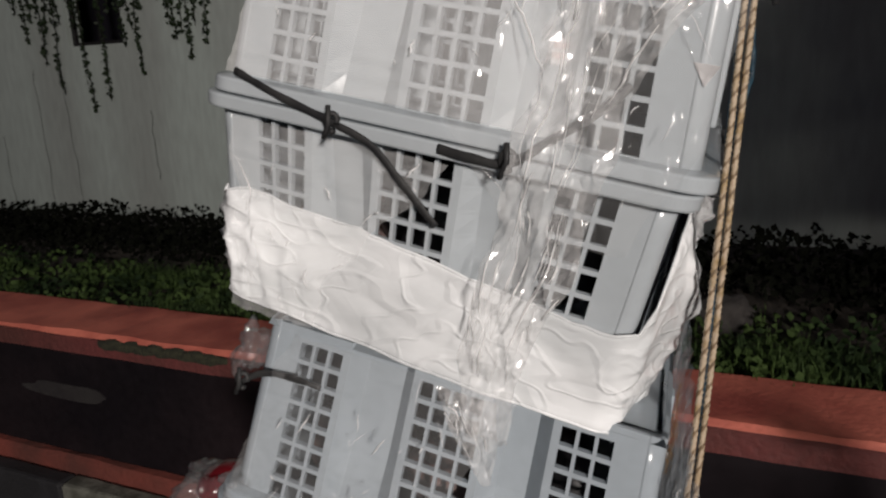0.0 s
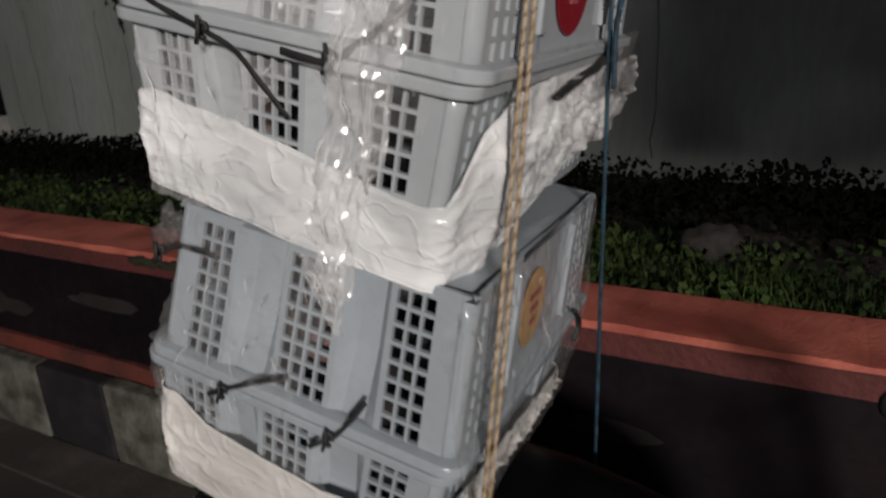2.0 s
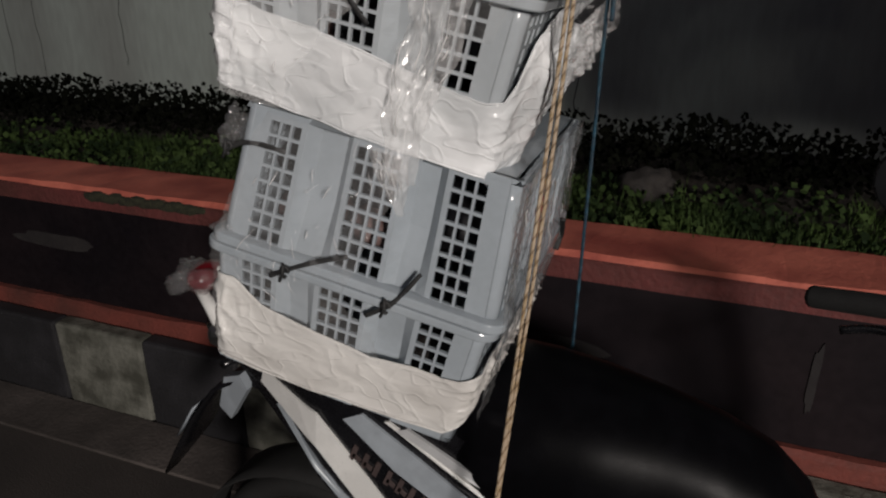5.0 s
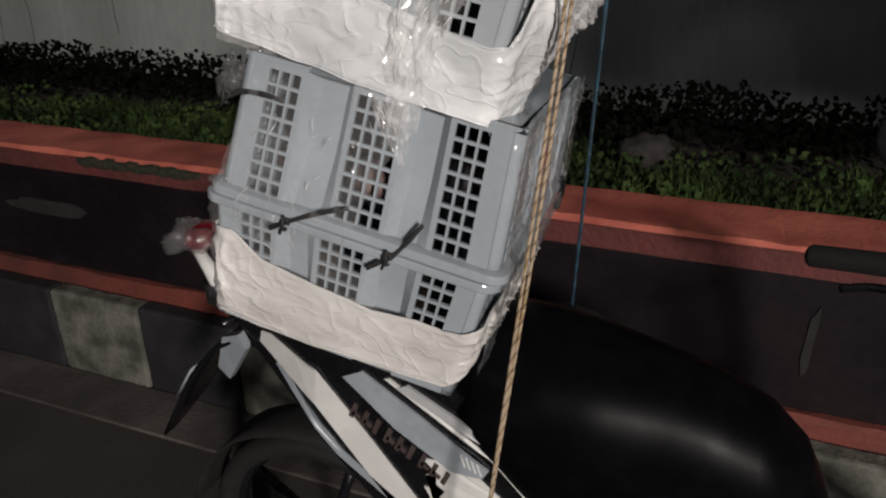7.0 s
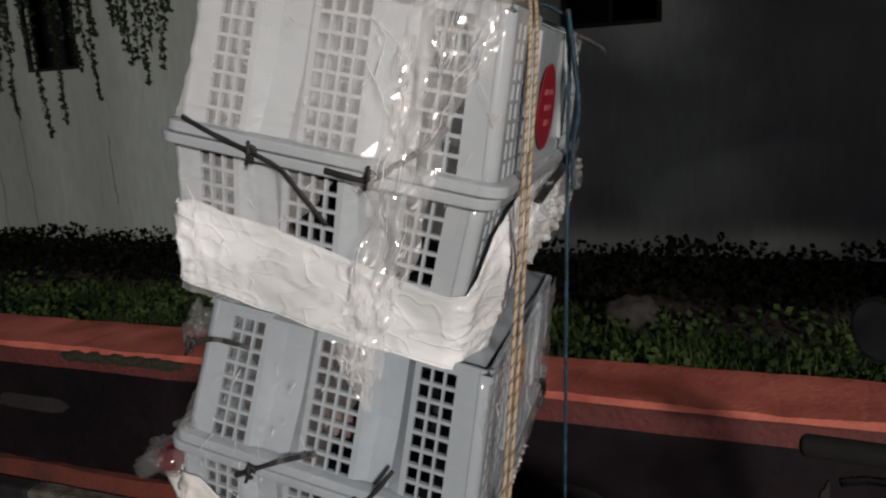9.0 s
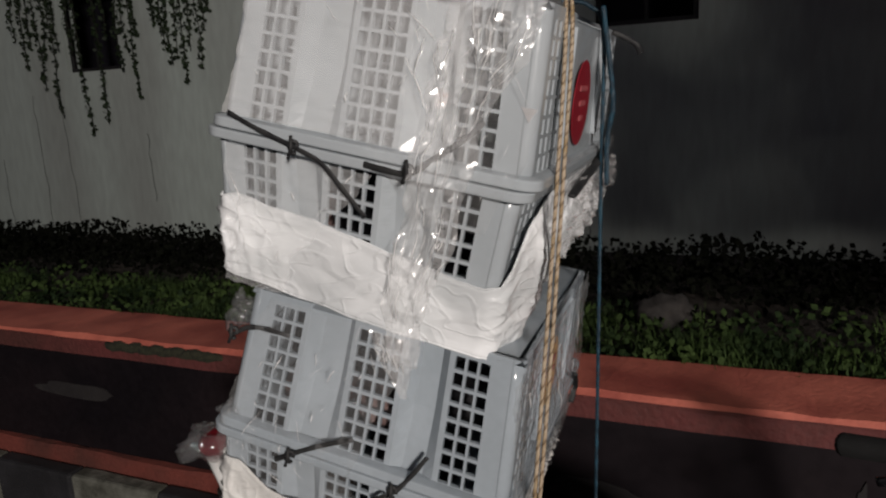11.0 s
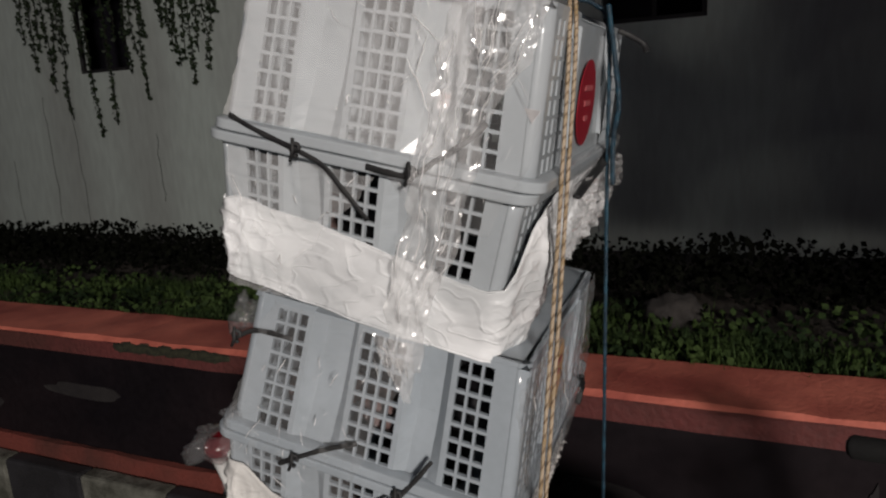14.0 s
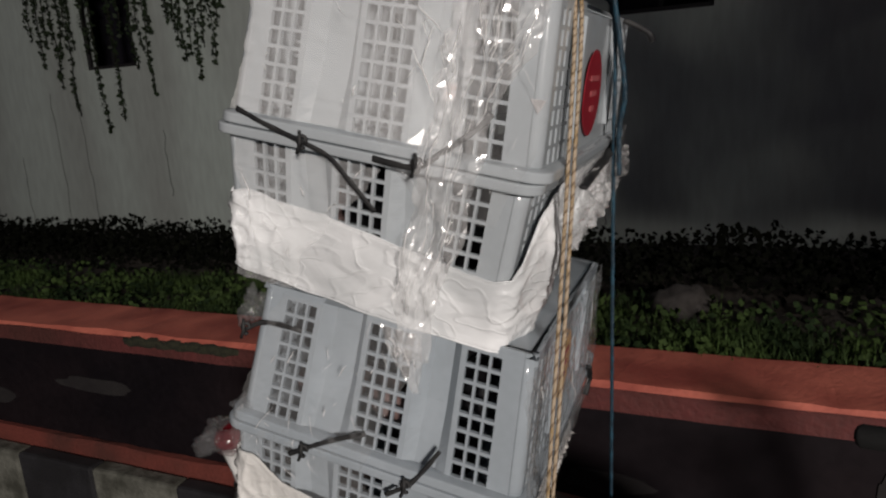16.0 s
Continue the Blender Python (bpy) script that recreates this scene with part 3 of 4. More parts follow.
# the black lumps are added fillers for the dark inside the crates
goods(PAIR_B, [(0.21, 0.12, -0.1, 0.08), (0.31, 0.11, -0.1, 0.058), (0.28, 0.28, -0.1, 0.08), (0.14, 0.32, -0.1, 0.085)], CRATE_DARK, "black filler lump added to darken the crate's inside")
goods(PAIR_A, [(0.085, 0.16, 0.11, 0.075), (0.19, 0.12, 0.12, 0.06), (0.09, 0.14, 0.03, 0.055), (0.21, 0.18, 0.1, 0.08), (0.31, 0.11, 0.09, 0.058), (0.12, 0.34, 0.1, 0.08), (0.28, 0.3, 0.09, 0.08)], CRATE_DARK, "black filler lump added to darken the crate's inside")
goods(PAIR_B, [(0.1, 0.13, -0.13, 0.065)], PINK, "crumpled pink plastic bag inside a crate")


# ---- labels and stickers ----
def oval(name, m, rx, rz, mat, parent=None, thick=0.0012):
    bm = bmesh.new()
    bmesh.ops.create_cone(bm, cap_ends=True, segments=48, radius1=1, radius2=1, depth=1, matrix=m @ pose(0, 0, 0, 0, 90, 0) @ Matrix.Diagonal((rz, rx, thick, 1)))
    return part(name, bm, mat, parent)


def crate_label(c, y, z, rx, rz, mat, mark, label):
    """An oval label on the middle of a long side; c lies upside down, so its local z is downwards."""
    m = pose(L - inset(-z) + 0.0012, y, -z, 0, lean(), 0)
    ob = oval("label", m, rx, rz, mat, c)
    tagged(ob, label)
    for k in range(3):
        bm = box(-0.0006, 0.0006, -rx * (0.45 - 0.12 * k), rx * (0.45 - 0.12 * k), -0.0035, 0.0035, 0.0)
        bmesh.ops.transform(bm, matrix=m @ pose(0.0016, 0, (k - 1) * rz * 0.35), verts=bm.verts)
        part("print", bm, mark, ob)


crate_label(crate_four, D - 0.268, 0.085, 0.06, 0.057, LABEL_RED, LABEL_FADED, "dark red oval label")
crate_label(crate_two, D - 0.24, 0.108, 0.05, 0.052, LABEL_ORANGE, LABEL_RED, "golden orange oval label with red print")
bm = box(-0.015, 0.015, -0.0006, 0.0006, -0.010, 0.010, 0.0004)
price = part("price_sticker", bm, PAPER, crate_four, "small white sticker with pale red print")
price.matrix_local = FLIP.inverted() @ pose(0.299, inset(-0.078) + 0.0165, 0.078, -6, 0, 0)
for k in range(2):
    bm = box(-0.011, 0.011, -0.0005, 0.0005, -0.0022, 0.0022)
    bmesh.ops.transform(bm, matrix=pose(0, -0.001, 0.004 - 0.0075 * k), verts=bm.verts)
    part("print", bm, LABEL_PALE, price)
bm = bmesh.new()
tri = [bm.verts.new(p) for p in ((-0.009, 0, 0.006), (0.009, 0, 0.006), (0.002, 0, -0.009))]
bm.faces.new(tri)
bmesh.ops.solidify(bm, geom=bm.faces[:], thickness=0.0008)
ob = part("torn_sticker", bm, PAPER, crate_four, "torn white scrap of a sticker")
ob.matrix_local = FLIP.inverted() @ pose(0.396, inset(-0.08) - 0.0012, 0.08, -6, 0, 0)


# ---- sacking bands ----
def outline(p, z, grow):
    """A point of the stack's outline; p: 0 to 1 along the front, 1 to 2 the side, 2 to 3 the back, 3 to 4 the other side."""
    i = inset(max(min(z, 0), -H)) - grow
    r = RAD + grow
    k, f = int(p) % 4, p - int(p)
    x0, x1, y0, y1 = i, L - i, i, D - i
    ends = [((x0, y0), (x1, y0)), ((x1, y0), (x1, y1)), ((x1, y1), (x0, y1)), ((x0, y1), (x0, y0))][k]
    (ax, ay), (bx, by) = ends
    d = math.hypot(bx - ax, by - ay)
    t, q = f * d, None
    ux, uy = (bx - ax) / d, (by - ay) / d
    nx, ny = uy, -ux
    if t < r:
        a = (t / r) * math.pi / 4 + math.pi / 4
        cx, cy = ax + ux * r - nx * r, ay + uy * r - ny * r
        return Vector((cx - ux * r * math.cos(a) + nx * r * math.sin(a), cy - uy * r * math.cos(a) + ny * r * math.sin(a), z)), Vector((nx, ny, 0))
    if t > d - r:
        a = (1 - (d - t) / r) * math.pi / 4
        cx, cy = bx - ux * r - nx * r, by - uy * r - ny * r
        return Vector((cx + ux * r * math.sin(a) + nx * r * math.cos(a), cy + uy * r * math.sin(a) + ny * r * math.cos(a), z)), Vector((nx, ny, 0))
    return Vector((ax + ux * t, ay + uy * t, z)), Vector((nx, ny, 0))


def band(name, m, keys, mat, label, category, seed, folds=0.006, grow=0.005, puffed=0.0):
    """A band of sacking round the stack; keys: (p, top, bottom)."""
    n, rows = 420, 30
    ps, tops, bots = zip(*keys)
    verts, faces = [], []
    for i in range(n):
        p = 4 * i / n
        top, bot = np.interp(p, ps, tops), np.interp(p, ps, bots)
        top += 0.004 * noise.noise(Vector((p * 7, seed, 0))) + 0.002 * noise.noise(Vector((p * 31, seed, 3)))
        bot += 0.004 * noise.noise(Vector((p * 6, seed, 8)))
        for k in range(rows):
            f = k / (rows - 1)
            z = bot + (top - bot) * f
            w = Vector((p * 5.5 + f * 2.2, f * 5.5 - p * 1.6, seed))
            turn = Vector((p * 3.0 + f * 0.8, f * 1.8 - p * 1.1, seed + 7))
            crease = 1 - min(1, abs(noise.noise(turn * 2.0)) * 6)
            crease2 = 1 - min(1, abs(noise.noise(turn * 4.3 + Vector((3, 1, 0)))) * 5)
            ends = math.exp(-(min(p, 4 - p) / 0.13) ** 2)
            upright = 1 - min(1, abs(noise.noise(Vector((p * 13 + f * 1.5, f * 2.5 - p * 3, seed + 3)))) * 3.5)
            fold = 1.2 * abs(noise.noise(w * 0.45)) + 0.5 * crease * (0.4 + ends) + 0.1 * crease2 + ends * (1.3 * upright + 0.5 * abs(noise.noise(w * 6)))
            side = 1.0 if p < 1 else 0.0
            fold += (1 - side) * (0.8 * crease + 0.5 * crease2)
            near = min(abs(p - q) for q in (0, 1, 2, 3, 4))
            crush = 0.7 + 0.6 * math.exp(-near * near / 0.012) + (1.6 if 1.12 < p < 2 else 0.0)
            hem = 0.0012 * math.exp(-((f - 0.04) / 0.05) ** 2) + 0.0008 * math.exp(-((f - 0.97) / 0.04) ** 2)
            q, nrm = outline(p, z, grow)
            puff = puffed * math.exp(-((p - 1.15) / 0.085) ** 2) * math.sin(f * math.pi) ** 0.7
            verts.append(q + nrm * (fold * folds * crush * (0.3 + math.sin(f * math.pi)) + hem + puff))
    for i in range(n):
        for k in range(rows - 1):
            a, b = i * rows + k, ((i + 1) % n) * rows + k
            faces.append((a, b, b + 1, a + 1))
    ob = mesh_object(name, verts, faces, mat, None, smooth=True)
    ob.matrix_world = m
    md = ob.modifiers.new("thickness", "SOLIDIFY")
    md.thickness = 0.0015
    for k, text in ((0, "rolled lower edge of the sacking"), (rows - 1, "folded upper edge of the sacking")):
        pts = [verts[(i % n) * rows + k] for i in range(0, n + 3, 3)]
        tube("hem", pts, [0.0013 + 0.0006 * noise.noise(Vector((i * 0.35, seed, k))) for i in range(len(pts))], mat, ob, text, 7)
    return tagged(ob, label, category, "sacking bands")


band("sacking_band", PAIR_B @ SHIFT, [(0.0, -0.0912, -0.1886), (0.1036, -0.0814, -0.1906), (0.4354, -0.0953, -0.2019), (0.6506, -0.1073, -0.2059), (0.9237, -0.1221, -0.2059), (1.0039, -0.1157, -0.2084), (1.03, -0.0934, -0.222), (1.08, -0.0522, -0.2243), (1.2196, -0.0214, -0.2189), (1.4187, -0.0117, -0.1936), (1.7305, -0.0106, -0.1525), (2.0, -0.02, -0.14), (3.0, -0.05, -0.17), (4, -0.0912, -0.1886)], SACK, "crumpled white woven sacking band tied round the crates", "sack", 1.0, 0.0028, puffed=0.024)
band("sacking_band", PAIR_A @ SHIFT, [(0.0, -0.052, -0.1834), (0.09, -0.05, -0.186), (0.19, -0.076, -0.1878), (0.3321, -0.0869, -0.1879), (0.5986, -0.0957, -0.1835), (0.9402, -0.087, -0.1758), (1.08, -0.065, -0.138), (1.2886, -0.0816, -0.1312), (2.0, -0.13, -0.2), (3.0, -0.1, -0.2), (4, -0.052, -0.1834)], SACK_CREAM, "crumpled white sacking band round the bottom crate", "sack", 4.0, 0.0034)


# ---- clear film ----
def film(m, centre, mat, label, face="front", amp=0.008, out=0.014, seed=0.0, cells=26, rows=90, creases=0, facets=False):
    """A crinkled sheet before a face; centre: (along, z, half width) from the top down."""
    zs = [c[1] for c in centre][::-1]
    al, hw = [c[0] for c in centre][::-1], [c[2] for c in centre][::-1]
    verts, faces = [], []
    for i in range(rows + 1):
        z = zs[0] + (zs[-1] - zs[0]) * i / rows
        a, h = np.interp(z, zs, al), np.interp(z, zs, hw)
        h += 0.25 * min(h, 0.03) * noise.noise(Vector((z * 30, seed, 0)))
        for k in range(cells + 1):
            s = a + h * (2 * k / cells - 1)
            w = Vector((s * 46 + z * 9, z * (16 if facets else 12), seed))
            d = amp * (abs(noise.noise(w)) * 1.4 + 0.8 * abs(noise.noise(w * 2.6)) + 0.5 * abs(noise.noise(w * 6)))
            zz = abs(z)
            base = inset(-min(zz, H))
            if face == "front":
                verts.append((s, base + OFF_Y - out - d, z))
            elif face == "side":
                verts.append((L + OFF_X - base + out + d, s, z))
            else:
                verts.append((base + OFF_X - out - d, s, z))
    n = cells + 1
    for i in range(rows):
        for k in range(cells):
            a = i * n + k
            faces.append((a, a + 1, a + 1 + n, a + n))
    ob = mesh_object("plastic_film", verts, faces, mat, None, smooth=not facets)
    ob.matrix_world = m
    ob.visible_shadow = False
    # folded ridges of the film, white so that they read as glints
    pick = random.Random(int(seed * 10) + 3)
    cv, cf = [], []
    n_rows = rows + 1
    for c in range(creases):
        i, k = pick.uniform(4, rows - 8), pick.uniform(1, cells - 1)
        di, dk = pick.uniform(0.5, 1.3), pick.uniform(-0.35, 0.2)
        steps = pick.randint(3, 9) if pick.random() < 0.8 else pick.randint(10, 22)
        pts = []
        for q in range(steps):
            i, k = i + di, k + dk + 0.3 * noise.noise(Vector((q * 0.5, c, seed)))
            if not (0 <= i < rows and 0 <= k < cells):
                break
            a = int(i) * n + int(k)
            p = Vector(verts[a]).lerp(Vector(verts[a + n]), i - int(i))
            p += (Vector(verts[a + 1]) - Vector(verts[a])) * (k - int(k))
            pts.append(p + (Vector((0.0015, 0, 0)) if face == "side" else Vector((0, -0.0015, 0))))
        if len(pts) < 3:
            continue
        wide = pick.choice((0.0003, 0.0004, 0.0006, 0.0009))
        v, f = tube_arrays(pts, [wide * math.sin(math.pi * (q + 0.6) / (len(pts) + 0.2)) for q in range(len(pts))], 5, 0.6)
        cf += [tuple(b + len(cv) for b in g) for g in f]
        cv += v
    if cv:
        tagged(mesh_object("crease", cv, cf, CREASE_GLINT, ob, "folded creases of the film, drawn white as glints", smooth=True), kind="stuff")
    return tagged(ob, label, "plastic film", "clear film")


CLEAR = "crinkled clear plastic film wrapped over the crates"
film(PAIR_B, [(0.3445, 0.2005, 0.05), (0.3358, 0.1325, 0.05), (0.3198, 0.083, 0.035), (0.3146, 0.0334, 0.035), (0.308, -0.026, 0.034), (0.3067, -0.0755, 0.034), (0.2935, -0.1255, 0.03), (0.2884, -0.1853, 0.024), (0.2964, -0.2354, 0.02)], FILM_CRUMPLED, "bunched clear plastic film glinting on the crates", amp=0.017, seed=1.0, creases=70, cells=16, rows=64, facets=True)
film(PAIR_B, [(0.3005, 0.2038, 0.11), (0.3027, 0.0329, 0.1), (0.3259, -0.0549, 0.04)], FILM, CLEAR, amp=0.005, out=0.012, seed=3.0, creases=20)
film(PAIR_B, [(0.182, 0.19, 0.14), (0.172, 0.1, 0.145), (0.166, 0.018, 0.15)], FILM_MILKY, CLEAR, amp=0.005, out=0.004, seed=5.0, creases=14)
film(PAIR_B, [(0.125, -0.018, 0.1), (0.115, -0.05, 0.09), (0.095, -0.1, 0.065), (0.075, -0.15, 0.05), (0.07, -0.2, 0.045)], FILM_HAZY, CLEAR, amp=0.006, out=0.005, seed=6.0, creases=22)
film(PAIR_A, [(0.163, 0.1901, 0.11), (0.1262, 0.0815, 0.1), (0.0998, -0.0272, 0.1), (0.1304, -0.0546, 0.12), (0.1425, -0.1019, 0.13)], FILM, CLEAR, amp=0.008, out=0.008, seed=7.0, creases=30)
film(PAIR_A, [(0.2254, 0.1877, 0.03), (0.2406, 0.1544, 0.02), (0.2607, 0.1161, 0.006)], FILM_CRUMPLED, CLEAR, amp=0.012, seed=8.0, rows=24, cells=12, creases=10, facets=True)
film(PAIR_A, [(0.1932, 0.211, 0.29), (0.3638, -0.2026, 0.27)], FILM_SIDE, CLEAR, face="side", amp=0.006, out=0.012, seed=9.0, cells=60, creases=30)
film(PAIR_B, [(0.37, 0.0197, 0.24), (0.3814, -0.0569, 0.24)], FILM_SIDE, CLEAR, face="side", amp=0.004, out=0.012, seed=10.0, cells=60)
film(PAIR_B, [(0.4331, -0.0141, 0.17), (0.4316, -0.0672, 0.2), (0.4046, -0.1315, 0.18)], FILM_CRUMPLED, CLEAR, face="side", amp=0.016, out=0.014, seed=11.0, cells=26, rows=26, creases=40, facets=True)


def wad(m, spot, size, label, seed):
    """A crumpled knob of clear film."""
    bm = bmesh.new()
    bmesh.ops.create_icosphere(bm, subdivisions=4, radius=1)
    for v in bm.verts:
        c = v.co.copy()
        k = 0.75 + 0.7 * noise.noise(c * 1.3 + Vector((seed, 0, 0))) + 0.35 * abs(noise.noise(c * 2.8 + Vector((0, seed, 0))))
        v.co = Vector((c.x * size[0], c.y * size[1], c.z * size[2])) * k
    ob = part("plastic_film", bm, FILM_KNOT, None, smooth=True)
    ob.matrix_world = m @ pose(*spot)
    return tagged(ob, label, "plastic film", "clear film")


wad(PAIR_A, (0.0032, 0.0238, 0.1544), (0.018, 0.02, 0.03), "knotted end of clear plastic film on the crates", 1.0)
wad(PAIR_A, (0.0121, 0.0193, 0.0123), (0.02, 0.025, 0.018), "crumpled end of clear plastic film under the rim", 4.0)
wad(PAIR_B, (0.4297, 0.4869, -0.0355), (0.012, 0.1, 0.03), "crumpled clear film behind the ropes", 6.0)


# ---- rubber ties ----
def tie(m, points, width, label, knots=(), face="front"):
    t = thing("rubber_tie", m, label, "tie", "rubber ties")
    pts = spline(points, 8)
    wid = [width * (0.8 + 0.4 * abs(noise.noise(p * 40))) for p in pts]
    v, f = tube_arrays(pts, wid, 8, 0.42)
    mesh_object("strip", v, f, RUBBER, t, smooth=True)
    for q in knots:
        loop = [Vector(q) + Vector((0.005 * math.cos(a), -0.002 + 0.002 * math.sin(2 * a), 0.0075 * math.sin(a))) for a in np.linspace(0, 5.6, 12)]
        tube("knot", loop, 0.0026, RUBBER, t, sides=6)
        tube("knot", [Vector(q) + Vector((-0.002, -0.006, 0.014)), Vector(q) + Vector((0.001, -0.008, 0.0)), Vector(q) + Vector((-0.003, -0.006, -0.013))], 0.0023, RUBBER, t, sides=6)
    return t


TIE = "black rubber strip knotted across the crate rims"
tie(PAIR_B, [(0.0291, -0.0065, 0.0202), (0.0767, -0.0079, 0.007), (0.1282, -0.0078, -0.0047), (0.162, -0.0053, -0.0163), (0.1901, -0.0014, -0.041), (0.2223, 0.0024, -0.0695)], 0.0037, TIE, [(0.1262, -0.0087, -0.0038)])
tie(PAIR_B, [(0.2172, -0.0062, -0.006), (0.2444, -0.0094, -0.0067), (0.2744, -0.0094, -0.0045), (0.3009, -0.0033, 0.017), (0.3323, 0.0007, 0.046), (0.3468, 0.0031, 0.0643)], 0.0039, TIE, [(0.2744, -0.0103, -0.0025)])
tie(PAIR_A, [(0.0977, -0.007, -0.0214), (0.1231, -0.0084, -0.003), (0.1612, -0.0043, 0.0199), (0.2005, -0.0009, 0.0391)], 0.0037, TIE, [(0.1204, -0.0086, -0.007)])
tie(PAIR_A, [(0.2402, -0.006, -0.0306), (0.2691, -0.0091, -0.0045), (0.2844, -0.0038, 0.0188), (0.3001, -0.0009, 0.049)], 0.0034, TIE, [(0.2663, -0.0092, -0.0065)])
tie(PAIR_A, [(0.0059, 0.005, 0.1257), (0.0289, 0.0065, 0.1422), (0.0578, 0.0064, 0.1472), (0.0905, 0.0075, 0.1465)], 0.0034, TIE, [(0.0117, 0.0028, 0.1318)])
side = tie(PAIR_B, [(0.4236, 0.1998, -0.032), (0.4242, 0.2816, -0.0185), (0.424, 0.3684, -0.0098), (0.4235, 0.4256, 0.0103)], 0.0075, TIE)
tie(PAIR_A, [(0.4221, 0.4253, 0.0382), (0.4222, 0.4986, -0.013), (0.4212, 0.4918, -0.045)], 0.006, TIE)
tie(PAIR_B, [(0.3942, 0.4703, 0.1897), (0.4142, 0.4768, 0.1846), (0.4358, 0.4797, 0.1754), (0.4433, 0.4854, 0.1645)], 0.005, TIE)


# ---- ropes ----
def rope(points, radius, mats, label, turns=260):
    """A laid rope: strands wound round a line."""
    r = thing("rope", Matrix(), label, "rope", "ropes round the load")
    line = spline(points, 40)
    length = sum((b - a).length for a, b in zip(line, line[1:]))
    for k, mat in enumerate(mats):
        pts, run, prev = [], 0.0, line[0]
        n = int(length / 0.0035)
        for i in range(n + 1):
            x = i / n * (len(line) - 1)
            j = min(int(x), len(line) - 2)
            p = line[j].lerp(line[j + 1], x - j)
            d = (line[j + 1] - line[j]).normalized()
            u = d.cross(Vector((0.2, 1, 0.1))).normalized()
            w = d.cross(u)
            a = i / n * length * turns * 2 + 2 * math.pi * k / len(mats)
            pts.append(p + (u * math.cos(a) + w * math.sin(a)) * radius * 0.5)
        v, f = tube_arrays(pts, radius * 0.56, 5)
        mesh_object("strand", v, f, mat, r, smooth=True)
    return r


def down(a, b, z):
    t = (z - a[2]) / (b[2] - a[2])
    return tuple(a[i] + (b[i] - a[i]) * t for i in range(3))


for dx, dy in ((0.0, 0.0), (0.006, 0.004)):
    rope([(-0.3, 0.75 + dy, 1.786), (-0.1, 0.64 + dy, 1.744), (-0.012, 0.594 + dy, 1.726), (0.004 + dx, 0.586 + dy, 1.708), (-0.004 + dx, 0.561 + dy, 1.51), (-0.022 + dx, 0.522 + dy, 1.2), (-0.047 + dx * 0.15, 0.4724 + dy, 0.8), (-0.063 + dx * 0.1, 0.435 + dy, 0.5)], 0.0028, [ROPE_GOLD, ROPE_GOLD, ROPE_GOLD, ROPE_DARK], "golden braided rope with dark flecks pulled tight")
BA, BB = (-0.002, 0.868, 1.6), (-0.025, 0.939, 0.9)
rope([(-0.06, 0.86, 1.756), (-0.02, 0.862, 1.745), down(BA, BB, 1.70), down(BA, BB, 1.5), down(BA, BB, 1.2), down(BA, BB, 0.9), down(BA, BB, 0.7)], 0.0036, [ROPE_BLUE, ROPE_BLUE, ROPE_BLUE], "dark blue twisted rope hanging tight from the load")
rope([(0.004, 0.84, 1.74), (0.012, 0.85, 1.66), (0.016, 0.855, 1.6), (0.006, 0.866, 1.55), (0.004, 0.87, 1.48)], 0.0045, [ROPE_BLUE, ROPE_BLUE, ROPE_BLUE], "knotted dark blue rope beside the load")


# ---- motorcycle ----
BY = 0.775
bike = thing("motorcycle", pose(0, 0, 0), "black motorcycle with white and grey stripes carrying a stack of crates", "motorcycle")


def loft(name, sections, mat, label="", power=2.6, sides=28, parent=bike):
    """A body through rounded sections across x: (x, bottom, top, half width, centre y)."""
    verts, faces = [], []
    for x, z0, z1, hw, yc in sections:
        for k in range(sides):
            a = 2 * math.pi * k / sides
            c, s2 = math.cos(a), math.sin(a)
            verts.append((x, yc + hw * math.copysign(abs(c) ** (2 / power), c), (z0 + z1) / 2 + (z1 - z0) / 2 * math.copysign(abs(s2) ** (2 / power), s2)))
    for i in range(len(sections) - 1):
        for k in range(sides):
            a, b = i * sides + k, i * sides + (k + 1) % sides
            faces.append((a, b, b + sides, a + sides))
    faces += [tuple(range(sides)), tuple(range((len(sections) - 1) * sides, len(sections) * sides))[::-1]]
    bm = bmesh.new()
    vs = [bm.verts.new(v) for v in verts]
    for q in faces:
        bm.faces.new([vs[i] for i in q])
    return part(name, bm, mat, parent, label, smooth=True)


def resample(rows, n=6):
    out = []
    for a, b in zip(rows, rows[1:]):
        for k in range(n):
            t = k / n
            out.append(tuple(a[i] + (b[i] - a[i]) * t for i in range(5)))
    return out + [rows[-1]]


loft("tail_cowl", resample([(-0.73, 0.875, 0.90, 0.03, BY), (-0.66, 0.85, 0.94, 0.075, BY), (-0.56, 0.80, 0.965, 0.11, BY), (-0.45, 0.72, 0.975, 0.125, BY), (-0.3, 0.65, 0.955, 0.135, BY), (-0.15, 0.60, 0.93, 0.135, BY), (-0.02, 0.56, 0.88, 0.125, BY), (0.15, 0.5, 0.8, 0.11, BY)], 3), BIKE_BLACK, "glossy black tail cowl", 3.2)
loft("seat", resample([(-0.2, 0.72, 0.946, 0.135, BY), (-0.12, 0.66, 0.944, 0.155, BY), (-0.03, 0.58, 0.942, 0.16, BY), (0.06, 0.5, 0.932, 0.155, BY), (0.16, 0.45, 0.912, 0.138, BY), (0.25, 0.46, 0.887, 0.128, BY), (0.33, 0.45, 0.852, 0.118, BY), (0.39, 0.45, 0.795, 0.108, BY), (0.43, 0.46, 0.72, 0.095, BY), (0.455, 0.48, 0.62, 0.07, BY)], 4), SEAT, "black vinyl seat with a soft sheen", 2.2)
